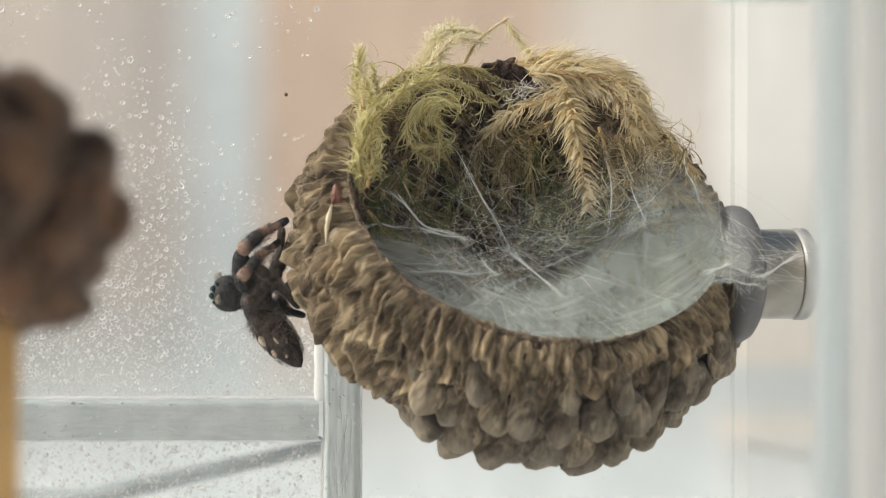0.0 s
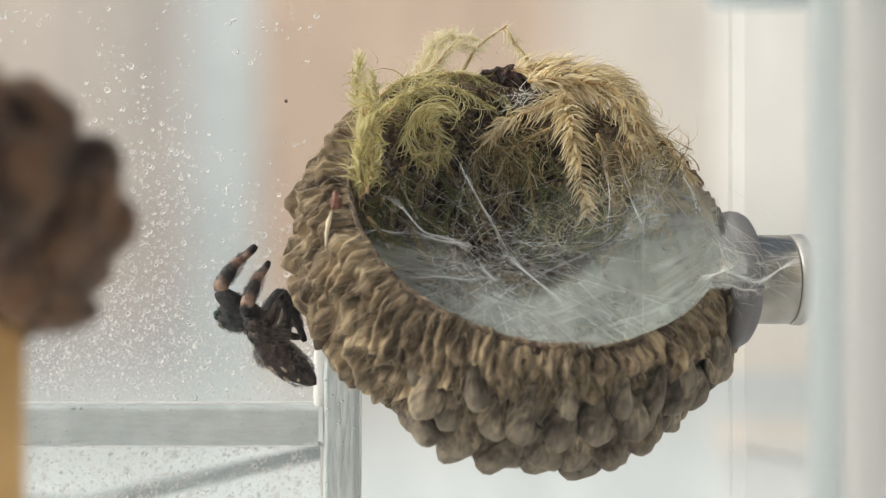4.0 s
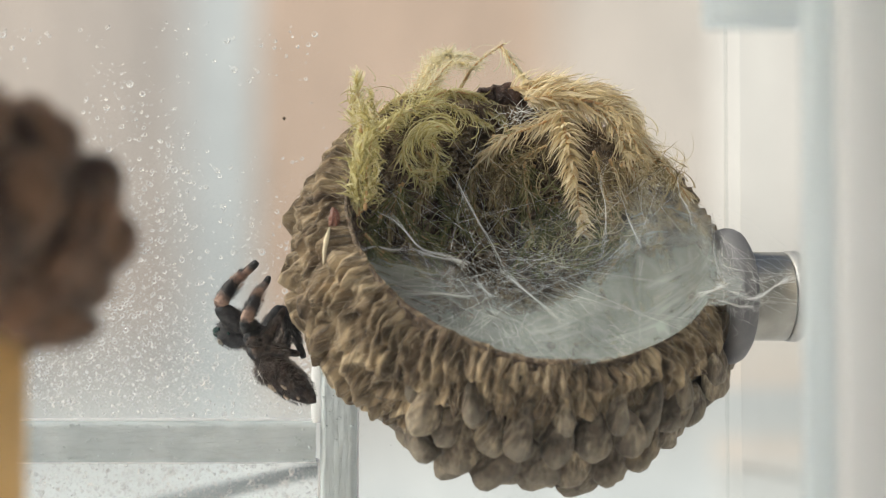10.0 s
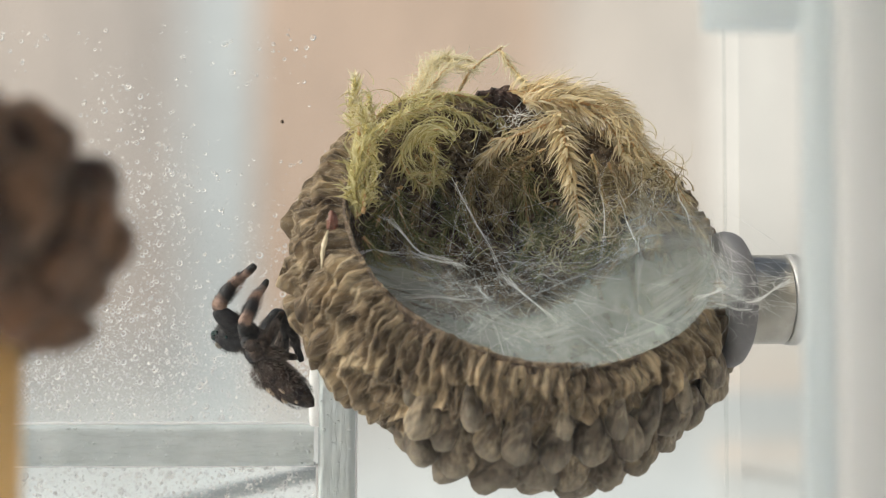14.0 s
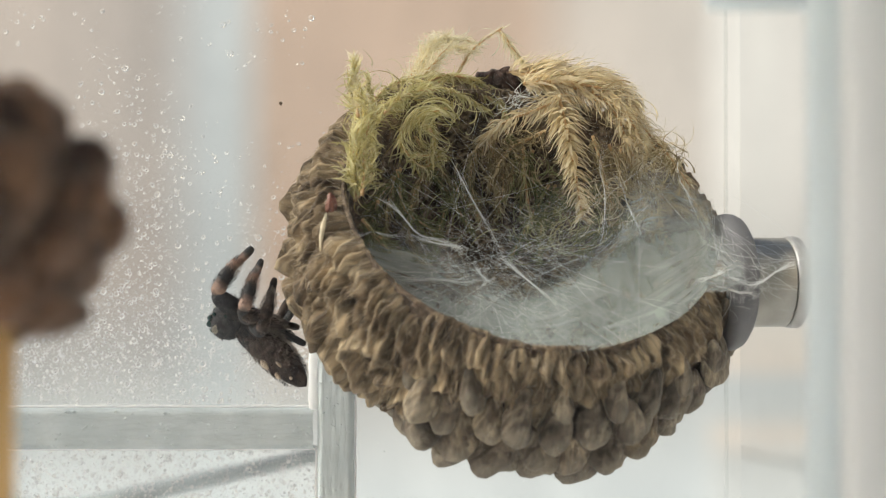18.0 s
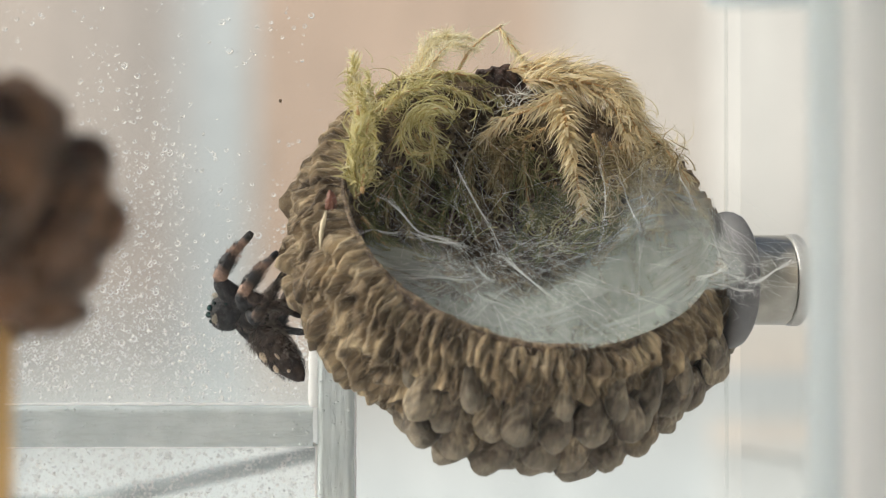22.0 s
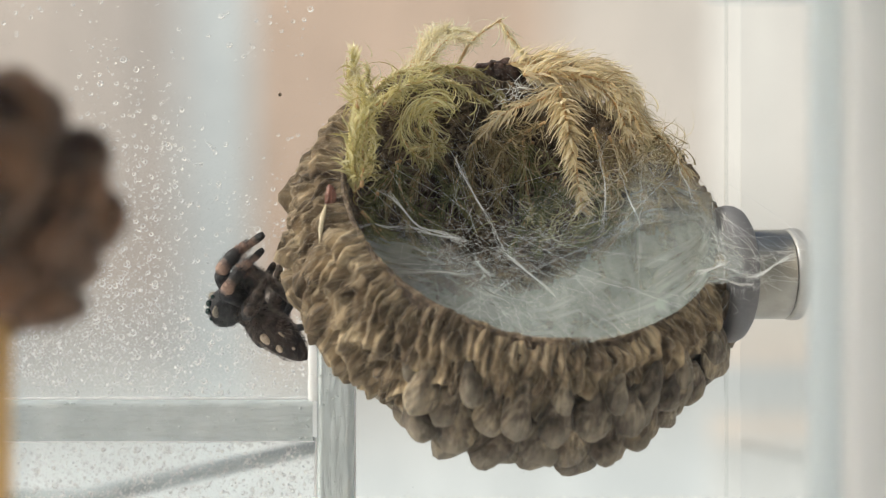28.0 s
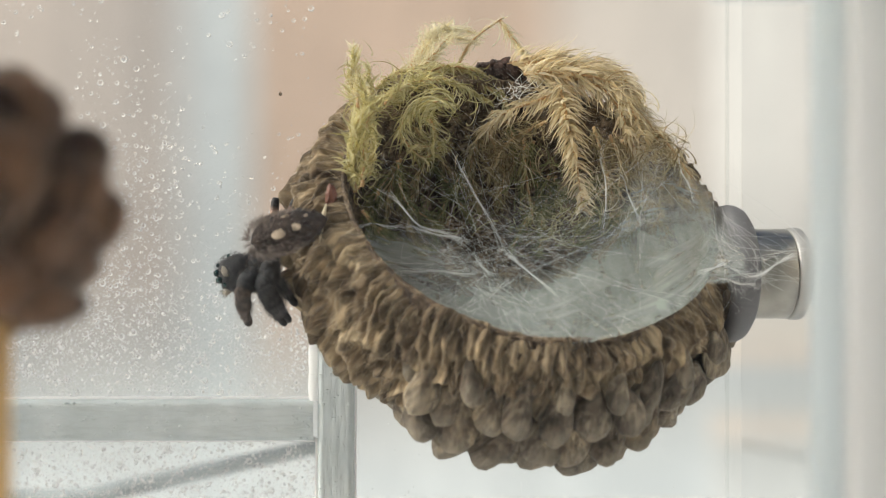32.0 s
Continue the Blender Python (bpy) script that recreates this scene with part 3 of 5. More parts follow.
def scale_mesh(seed, kind, wd, ln, ht):
    """One scale of the cap: x across, y towards the base, z outward. 0 a plump drop, 1 a long swaying ridge, 2 a plump drop folded round a pit."""
    g, rows = Geo(), []
    off = Vector((seed * 3.7, 0, 0))
    lean = noise.noise(off + Vector((0.5, 0.5, 0.5))) * 2
    bias = noise.noise(off + Vector((1.7, 0.2, 4.4)))
    m, n = 18, 22
    for i in range(m + 1):
        th = math.pi * i / m
        v = (1 - math.cos(th)) / 2
        end = math.sin(th) ** 0.7 if 0 < i < m else 0.0
        grow = v * v * (3 - 2 * v)
        if kind == 1:
            wide, tall, up = 0.8 + 0.25 * math.sin(3.0 * v), 0.65 + 0.35 * v, 0.16 * v
            sway = 0.13 * math.sin(v * 6.0 + seed * 1.9) + 0.22 * lean * v
        else:
            wide, tall, up = 0.58 + 0.5 * math.sin(0.35 + 2.1 * v) * grow ** 0.4, 0.5 + 0.5 * grow, 0.02 + 0.24 * grow
            sway = 0.16 * lean * v + 0.07 * math.sin(v * 5 + seed)
        row = []
        for j in range(n):
            ph = 2 * math.pi * j / n
            q = Vector((math.cos(ph), v * 1.6, math.sin(ph))) + off
            lump = 1 + 0.34 * noise.noise(q * 0.9) + 0.1 * noise.noise(q * 2.6)
            keel = max(0, math.sin(ph)) ** 3
            lump += 0.22 * keel * math.sin(v * 3.1)
            lump += (0.08 if kind == 1 else 0.04) * math.sin(ph * 5 + 1.5 * math.sin(v * 5 + seed) + 3 * bias) * math.sin(th)
            if kind == 2:
                pit = math.exp(-((v - 0.55) / 0.2) ** 2 - ((math.cos(ph) - 0.5 * bias) / 0.42) ** 2) * max(0, math.sin(ph))
                lump -= 0.42 * pit
            k = end * lump
            row.append((wd * (0.5 * wide * k * math.cos(ph) + sway), ln * (v - 0.45), ht * (0.5 * tall * k * math.sin(ph) + up)))
        rows.append(row)
    return g.grid(rows, True).mesh("scale")


# arc length from the lip, number, length, width, height, kind
ROWS = [(4.5, 30, 4.4, 2.3, 2.3, 0), (6.8, 44, 4.8, 3.0, 3.0, 0), (9.4, 37, 5.4, 3.6, 3.7, 0), (12.4, 32, 5.7, 4.2, 4.1, 0), (15.6, 27, 5.8, 4.5, 4.2, 0), (18.8, 22, 5.4, 4.5, 4.0, 0),
        (22.0, 17, 5.0, 4.4, 3.6, 0), (25.0, 12, 4.6, 4.1, 3.0, 0), (28.0, 7, 4.2, 3.9, 2.6, 0)]


def fold(u, s, wl, ln, seed):
    """Height of the crowded ridges below the rim: two layers of long bumps, ln by wl, that lap over each other."""
    best = 0.0
    for layer in (0, 1):
        q = Vector((u * 0.3, s * 0.3, seed + 9.3 * layer))
        uu = u + 1.1 * wl * noise.noise(q) + 0.4 * wl * noise.noise(q * 2.9)
        ss = s + 0.5 * ln * noise.noise(q * 0.8 + Vector((3, 0, 0))) + ln * 0.5 * layer
        v = ss / ln
        row = math.floor(v)
        v -= row
        across = abs(math.sin(math.pi * (uu / wl + 0.5 * row + 0.27 * layer))) ** 0.85
        along = (0.6 + 0.4 * v) * min(1, (1 - v) / 0.34) ** 0.6 * min(1, 0.3 + v / 0.3)
        cell = math.floor(uu / wl + 0.5 * row + 0.27 * layer)
        best = max(best, across * along * (1 + 0.7 * noise.noise(Vector((cell * 1.7, row * 2.3, seed + layer * 5.5)))))
    return best


RIDGE = 1.3


def ridged_rim(ob, c, n, x, e, size, material, seed, k):
    """The finely folded upper wall of the cap, from the lip down under the first knobs."""
    g, rows, m = Geo(), [], 90
    for i in range(m + 1):
        s = -0.6 + 15.0 * i / m
        row = []
        for j in range(k):
            a = 2 * math.pi * j / k
            r, h, dr, dh = profile_at(max(0, s))
            if s < 0:
                r, h = r + s, h - 0.1 * s
            # whole numbers of ridges round the cap, so that the ends meet
            u = k * 0.083 * j / k
            w = max(0, min(1, (s - 3.5) / 4))
            fade = min(1, 0.25 + 0.75 * max(0, s) / 1.4)
            ring = Vector((math.cos(a) * 6, math.sin(a) * 6, s * 0.35 + seed))
            lift = fade * ((1 - w) * 1.65 * fold(u, s, RIDGE, 4.2, seed) + w * 2.1 * fold(u, s, RIDGE * 1.5, 4.6, seed + 3))
            lift += 0.5 * noise.noise(ring) - 0.55 - 1.6 * max(0, min(1, (s - 4.9 - 3.0 * noise.noise(ring * 0.9)) / 2.0)) * max(0, min(1, (math.cos(a) + 0.75) / 0.4)) + (0.35 + 0.5 * min(1, max(0, s) / 3)) * max(0, -math.cos(a)) + 0.9 * max(0, math.sin(a)) * min(1, max(0, s) / 2) + 0.5 * max(0, math.cos(a)) ** 2 * min(1, max(0, s) / 1.5) + 0.55 * max(0, -math.cos(a - 0.45)) ** 3 * min(1, max(0, s - 2.0) / 3)
            wob = 0.42 * noise.noise(ring * 1.4) + 0.26 * noise.noise(ring * 4)
            radial = math.cos(a) * x + math.sin(a) * e
            out = (radial * -dh + n * dr).normalized()
            row.append(cap_point(r, h, a, size, c, n, x, e) + size * (out * lift + n * wob * max(0, 1 - max(0, s) / 3)))
        rows.append(row)
    rim = part("ridged_rim", g.grid(rows, True), material, ob, "finely folded tan wall under the rim")
    uv = rim.data.uv_layers.new(name="folds")
    for loop in rim.data.loops:
        i = loop.vertex_index
        uv.data[loop.index].uv = (i % k * 120 / k * MM * size, i // k * 0.167 * MM * size)
    if k < 1000:
        return
    # short woolly fibres lying along the folds
    rng, fuzz = random.Random(seed), Geo()
    for _ in range(7500):
        i, j = rng.randrange(0, m - 20), rng.randrange(k)
        p, q = rows[i][j], rows[i + rng.randrange(3, 7)][(j + rng.randrange(-7, 8)) % k]
        out = (p - cap_point(0, -8, 0, size, c, n, x, e)).normalized()
        if out.y > 0.45:
            continue
        mid = p.lerp(q, 0.5) + out * rng.uniform(0.06, 0.3)
        fuzz.blade([p, p.lerp(mid, 0.6) + out * 0.05, mid, q + out * rng.uniform(0.02, 0.25)], rng.uniform(0.016, 0.04), out)
    tagged(part("fibres", fuzz, MAT_FIBRE, ob, "fine pale woolly fibres on the folds"), kind="stuff")


def acorn_cap(name, c, n, x, label, size, rows, materials, seed, joined_behind, flare=0.0):
    rng = random.Random(seed)
    n, x = Vector(n).normalized(), Vector(x)
    x = (x - n * x.dot(n)).normalized()
    e = n.cross(x)
    ob = thing(name, c, label, "acorn cap")
    shell, k = Geo(), 72
    ring = []
    for r, h in PROFILE[::-1]:
        ring.append([cap_point(r - 0.3 + 0.25 * noise.noise(Vector((math.cos(a) * 2, math.sin(a) * 2, h * 0.2 + seed))), h, a, size, c, n, x, e) for a in (2 * math.pi * i / k for i in range(k))])
    shell.grid(ring, True)
    part("shell", shell, materials[2], ob)
    inner = Geo()
    ring = [[cap_point(r, h, a, size, c, n, x, e) for a in (2 * math.pi * i / k for i in range(k))] for r, h in [(17.5, -0.3), (17.5, 0.3), (17.2, 0.4)] + LINING]
    ring = [[p + n * 0.45 * size * noise.noise(p * 0.35 + Vector((seed, 0, 0))) for p in row] for row in ring]
    inner.grid(ring, True)
    part("lining", inner, materials[2], ob, "dark brown inner wall of the cap")
    ridged_rim(ob, c, n, x, e, size, materials[1], seed, 1400 if joined_behind else 300)
    rest, wool = Geo(), Geo()
    count = 0
    for i, (s, num, ln, wd, ht, ridge) in enumerate(rows):
        meshes = [scale_mesh(seed * 10 + q + 7 * i, ridge if q < 6 or ridge else 2, wd * size, ln * size, ht * size) for q in range(9)]
        for me in meshes:
            me.materials.append(materials[0])
        for j in range(num):
            a = 2 * math.pi * (j + 0.5 * (i % 2) + rng.uniform(-0.2, 0.2)) / num
            r, h, dr, dh = profile_at(s + rng.uniform(-0.8, 0.8))
            if joined_behind and s < 13.5 and math.cos(a) < -0.58:
                continue
            radial = math.cos(a) * x + math.sin(a) * e
            down = (radial * dr + n * dh).normalized()
            out = (radial * -dh + n * dr).normalized()
            if out.dot(radial) < 0 and r > 3:
                out = -out
            down = (down + (0.16 if ridge else 0.26) * rng.uniform(-1, 1) * n.cross(radial)).normalized()
            tip = (down + out * (flare + rng.uniform(-0.07, 0.12))).normalized()
            side = out.cross(tip).normalized()
            side = -side if side.cross(tip).dot(out) < 0 else side
            lift = side.cross(tip)
            p = cap_point(r, h, a, size, c, n, x, e) + out * size * (rng.uniform(-0.2, 0.6) - 0.15 * max(0, -math.cos(a)) + 0.6 * max(0, math.cos(a)))
            k1, k2, k3 = rng.uniform(0.86, 1.14), rng.uniform(0.86, 1.14), rng.uniform(0.85, 1.15)
            m = Matrix.Translation((p - c) * MM) @ Matrix((side, tip, lift)).transposed().to_4x4() @ Matrix.Diagonal((k1, k2, k3, 1))
            me = meshes[rng.randrange(3, 9) if math.cos(a) < -0.3 else rng.randrange(7)]
            if joined_behind and out.y < 0.3:
                turn = m.to_3x3()
                for _ in range(34):
                    v = me.vertices[rng.randrange(len(me.vertices))]
                    if v.co.z < 0.1 * ht * MM:
                        continue
                    q, away = (m @ v.co) * 1000 + c, (turn @ v.normal).normalized()
                    run = (tip + 0.5 * side * rng.gauss(0, 1) - away * tip.dot(away)).normalized() * rng.uniform(0.3, 0.9)
                    wool.blade([q, q + run * 0.35 + away * rng.uniform(0.04, 0.1), q + run * 0.7 + away * rng.uniform(0.04, 0.16), q + run + away * rng.uniform(0.0, 0.2)], rng.uniform(0.014, 0.036), away)
            if joined_behind and (out.y > 0.25 or count >= 300):
                q0 = len(rest.v)
                rest.v += [tuple((m @ v.co) * 1000 + c) for v in me.vertices]
                rest.f += [tuple(q0 + q for q in f.vertices) for f in me.polygons]
                continue
            sc = new("scale", me)
            sc.parent, sc.matrix_basis = ob, m
            count += 1
    if wool.v:
        tagged(part("wool", wool, MAT_FIBRE, ob, "fine pale woolly fibres on the scales"), kind="stuff")
    if rest.v:
        tagged(part("scales", rest, materials[0], ob), kind="stuff")
    return ob


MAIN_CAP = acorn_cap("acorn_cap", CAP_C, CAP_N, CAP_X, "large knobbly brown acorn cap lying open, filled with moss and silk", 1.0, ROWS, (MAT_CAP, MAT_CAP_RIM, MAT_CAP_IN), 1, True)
MAT_FLAKE = plain("red_brown_flake", (0.19, 0.07, 0.045), 0.5, 0, 600, 0.3, 0.3)
MAT_SPLINTER = plain("cream_splinter", (0.58, 0.5, 0.35), 0.6, 0, 600, 0.35, 0.3)
part("flake", Geo().ball((-9.4, -5.4, 124.8), (0.4, 0.3, 0.95), n=16, m=14, wobble=0.75, freq=2.2), MAT_FLAKE, MAIN_CAP, "red-brown flake on the rim")
part("splinter", Geo().tube(smooth_path([(-9.7, -6.6, 123.9), (-10.0, -7.3, 122.3), (-10.1, -8.0, 120.5)], 4), [0.06, 0.14, 0.2, 0.26, 0.18, 0.22, 0.14, 0.1, 0.03], 7), MAT_SPLINTER, MAIN_CAP, "cream splinter beside the rim")
plate, n, m = [], 34, 16
for i in range(n + 1):
    u = i / n
    row = []
    for j in range(m + 1):
        v = j / m
        top = 138.6 + 1.3 * math.sin(math.pi * u) + 0.4 * noise.noise(Vector((u * 7, 2, 0))) + 0.2 * noise.noise(Vector((u * 23, 5, 0)))
        q = Vector((u * 6, v * 3, 7))
        row.append((2.9 + 6.6 * u + 0.3 * noise.noise(q * 1.7), 12.4 + 0.8 * noise.noise(q) + 0.3 * noise.noise(q * 3.1) + 1.2 * (1 - v), 136.2 + (top - 136.2) * v))
    plate.append(row)
bark = part("torn_bark", Geo().grid(plate), MAT_BARK, MAIN_CAP, "dark torn bark at the back of the rim")
bark.modifiers.new("thickness", "SOLIDIFY").thickness = 0.0005
NEAR_ROWS = [(1.6, 26, 5.0, 4.4, 2.4, 1), (4.5, 17, 7.0, 6.4, 3.4, 0), (8.0, 17, 8.0, 7.6, 5.6, 0), (11.5, 16, 8.0, 7.6, 6.0, 0), (15.5, 14, 8.0, 7.6, 5.0, 0), (19.5, 12, 8.0, 7.6, 4.4, 0), (23.5, 9, 8.0, 7.6, 4.0, 0), (28.0, 5, 7.0, 7.0, 3.4, 0)]
NEAR_C = Vector((-20.6, -66.0, 117.3))
acorn_cap("acorn_cap", NEAR_C, (0.12, -0.12, -1), (1, 0, 0), "dark brown knobbly acorn cap upside down on a dowel", 0.415, NEAR_ROWS, (MAT_CAP_NEAR, MAT_CAP_NEAR, MAT_CAP_NEAR), 7, False, 0.4)
stick = Geo().tube([(-16.25, -66, 0), (-16.25, -66, 60), (-16.15, -66, 119.5)], [2.5, 2.55, 2.5], 28)
single("wooden_dowel", stick, MAT_STICK, "yellow-tan round wooden dowel under the upturned acorn cap", "dowel", (-16.25, -66, 0))

# ---- magnets ----
MY, MZ = 2.6, 117.6
magnet = thing("magnet", (26.6, MY, MZ), "dark grey disc and worn nickel cylinder magnet holding the acorn cap", "magnet")
part("coated_disc", Geo().lathe([(0, 0), (5.2, 0), (6.1, 0.25), (6.5, 0.7), (6.6, 1.2), (6.55, 1.7), (6.3, 2.2), (5.8, 2.55), (5.2, 2.7), (0, 2.7)], (26.5, MY, MZ), (1, 0.06, 0)), MAT_DISC, magnet, "dark grey rounded disc")
part("cylinder", Geo().lathe([(0, 0), (4.15, 0), (4.3, 0.15), (4.3, 4.2), (4.15, 4.4), (0, 4.4)], (29.0, MY, MZ), (1, 0, 0)), MAT_CHROME, magnet, "worn nickel cylinder")
part("ring", Geo().lathe([(0, 0), (4.15, 0), (4.36, 0.12), (4.42, 0.5), (4.42, 1.0), (4.3, 1.2), (0, 1.2)], (33.4, MY, MZ), (1, 0, 0)), MAT_RING, magnet, "pale worn rim ring against the pane")
# a solid copy beyond the pane stands in for the magnet's reflection
outer = thing("magnet", (36.9, MY, MZ), "added nickel cylinder standing in for the magnet's reflection in the pane", "magnet")
part("cylinder", Geo().lathe([(0, 0), (4.15, 0), (4.3, 0.15), (4.3, 2.8), (4.15, 3.0), (0, 3.0)], (36.9, MY, MZ), (1, 0, 0)), MAT_CHROME, outer)

# ---- moss ----
def moss_strand(points, leaf, length, width, density, spread, label, curl=0.4, seed=0, taper=True, stem=0.2, hook=0.0, name="moss_strand"):
    """A mossy shoot: a stem with pointed, curved leaves all round it."""
    rng = random.Random(seed)
    points = [Vector(p) + Vector([rng.uniform(-0.35, 0.35) for _ in range(3)]) for p in points]
    path = smooth_path(points, 10)
    ob = thing(name, path[0], label, "moss", "moss in the acorn cap")
    part("stem", Geo().tube(path, [stem * (1 - 0.6 * i / len(path)) for i in range(len(path))], 5), MAT_STEM, ob, "brown stem")
    g = Geo()
    total = sum((b - a).length for a, b in zip(path, path[1:]))
    density, width, length = density * 1.3, width * (0.95 if hook else 0.75), length * 1.08
    for k in range(int(total * density)):
        u = (k + rng.random()) / (total * density)
        f = min(u * (len(path) - 1), len(path) - 1.001)
        i = int(f)
        p = path[i].lerp(path[i + 1], f - i)
        d = (path[i + 1] - path[i]).normalized()
        a = rng.uniform(0, 2 * math.pi)
        s = d.orthogonal().normalized()
        q = (math.cos(a) * s + math.sin(a) * d.cross(s)).normalized()
        ln = length * rng.uniform(0.6, 1.25) * (1 - 0.45 * u if taper else 1)
        tip = (d + q * spread).normalized()
        bend = (d * rng.uniform(-0.6, 1.0) + q * rng.uniform(-1.0, 0.2) + Vector((rng.uniform(-0.5, 0.5), rng.uniform(-0.5, 0.5), rng.uniform(-0.6, 0.2)))) * curl * rng.uniform(0.3, 1.1)
        bend = bend.lerp((d * 0.3 + Vector((0, 0, -0.16)) + q * 0.05) * curl * rng.uniform(0.7, 1.9), hook)
        pts = [p]
        for k2 in range(5):
            if hook and k2 == 3:
                bend = bend * -0.9 + q * 0.6
            pts.append(pts[-1] + tip * ln * 0.21)
            tip = (tip + bend).normalized()
        g.blade(pts, width * rng.uniform(0.7, 1.2), q)
    part("leaves", g, leaf, ob)
    return ob


YG = "yellow-green feathery moss shoot over the cap's rim"
TAN = "straw-coloured moss shoot with pointed leaves in the cap"
moss_strand([(-6.9, -3.0, 125.2), (-7.5, -3.0, 128.8), (-7.0, -2.0, 132.2), (-7.7, -1.0, 135.2), (-7.9, 0.0, 137.9)], MAT_MOSS_YELLOW, 2.67, 0.33, 12, 0.9, YG, 0.9, 1)
moss_strand([(-7.8, -3.0, 125.4), (-7.3, -3.5, 129.8), (-6.4, -3.0, 132.9)], MAT_MOSS_YELLOW, 2.93, 0.33, 12, 0.8, YG, 0.9, 2)
moss_strand([(-6.4, 2.0, 133.3), (-4.2, 6.0, 136.0), (-0.8, 9.0, 137.7), (3.3, 11.0, 136.8)], MAT_MOSS_YELLOW, 2.56, 0.27, 12, 0.9, YG, 1.5, 3)
moss_strand([(-3.1, 9.0, 136.5), (0.9, 11.0, 138.9), (5.1, 12.0, 137.8), (7.4, 11.0, 134.7)], MAT_MOSS_YELLOW, 2.30, 0.22, 10, 1.2, YG, 1.7, 4)
moss_strand([(0.9, 6.0, 134.6), (-1.9, 5.0, 133.7), (-3.3, 4.0, 131.3), (-1.6, 4.0, 129.1), (0.6, 4.0, 130.2)], MAT_MOSS_YELLOW, 3.25, 0.22, 8, 0.8, "curled yellow-green moss shoot inside the cap", 1.5, 5)
moss_strand([(-1.6, 4.0, 133.0), (-0.2, 3.6, 131.8), (-0.5, 3.6, 130.2), (-2.4, 4.0, 129.7)], MAT_MOSS_YELLOW, 3.36, 0.22, 8, 0.8, "curled yellow-green moss shoot inside the cap", 1.7, 6)
moss_strand([(-4.5, 13.0, 137.4), (-1.5, 15.0, 140.8), (-0.6, 16.0, 143.4), (1.6, 16.0, 144.0)], MAT_MOSS_PALE, 2.52, 0.17, 15, 1.2, "pale cream moss shoot above the cap", 1.2, 7)
moss_strand([(2.1, 14.0, 139.4), (3.7, 14.0, 142.4), (6.7, 14.0, 144.5)], MAT_MOSS_PALE, 1.47, 0.13, 10, 0.8, "thin pale moss shoot arching above the cap", 0.8, 8)
moss_strand([(6.7, 14.0, 144.5), (7.8, 13.0, 141.9), (9.5, 12.0, 139.9), (13.3, 11.0, 139.2)], MAT_MOSS_PALE, 1.99, 0.18, 16, 0.9, "thin pale moss shoot arching above the cap", 0.8, 9)
moss_strand([(8.3, 11.0, 138.9), (12.0, 10.0, 139.0), (16.0, 10.0, 138.7), (18.7, 10.0, 137.2), (19.9, 9.0, 133.6), (21.2, 8.0, 130.1)], MAT_MOSS_TAN, 3.31, 0.35, 12, 2.3, TAN, 0.9, 10, hook=0.7)
moss_strand([(10.7, 9.0, 137.4), (14.6, 8.0, 136.9), (17.6, 7.0, 135.1), (18.8, 6.0, 131.3), (20.9, 5.0, 126.7)], MAT_MOSS_TAN, 3.14, 0.31, 10, 2.3, TAN, 0.9, 11, hook=0.7)
moss_strand([(12.0, 5.0, 135.9), (12.7, 3.0, 132.6), (13.3, 2.0, 128.7), (13.8, 1.5, 123.5)], MAT_MOSS_TAN, 2.96, 0.35, 15, 2.3, "straw-coloured moss frond hanging into the cap", 0.5, 12, hook=0.7)
moss_strand([(12.5, 5.0, 135.9), (9.8, 5.0, 134.8), (6.8, 6.0, 133.2), (4.8, 7.0, 131.7)], MAT_MOSS_TAN, 2.79, 0.26, 10, 2.3, TAN, 1.4, 13, hook=0.7)
moss_strand([(5.5, 8.0, 131.5), (6.3, 8.0, 128.6), (6.0, 7.0, 124.6)], MAT_MOSS_BROWN, 3.30, 0.14, 17, 1.4, "brown moss shoot inside the cap", 1.4, 14)
moss_strand([(10.5, 7.0, 132.5), (7.1, 7.0, 130.8), (5.1, 7.0, 126.9)], MAT_MOSS_BROWN, 3.70, 0.14, 15, 1.4, "brown moss shoot inside the cap", 1.5, 15)
moss_strand([(17.0, 5.0, 131.2), (18.5, 4.0, 127.2), (20.8, 2.0, 124.4)], MAT_MOSS_BROWN, 3.30, 0.14, 17, 1.4, "brown moss shoot inside the cap", 1.4, 16)
moss_strand([(-6.8, -4.0, 123.1), (-4.3, -3.0, 120.6), (-0.8, 0.0, 120.1)], MAT_MOSS_DARK, 2.7, 0.10, 16, 1.4, "dark olive moss shoot inside the cap", 1.4, 17)
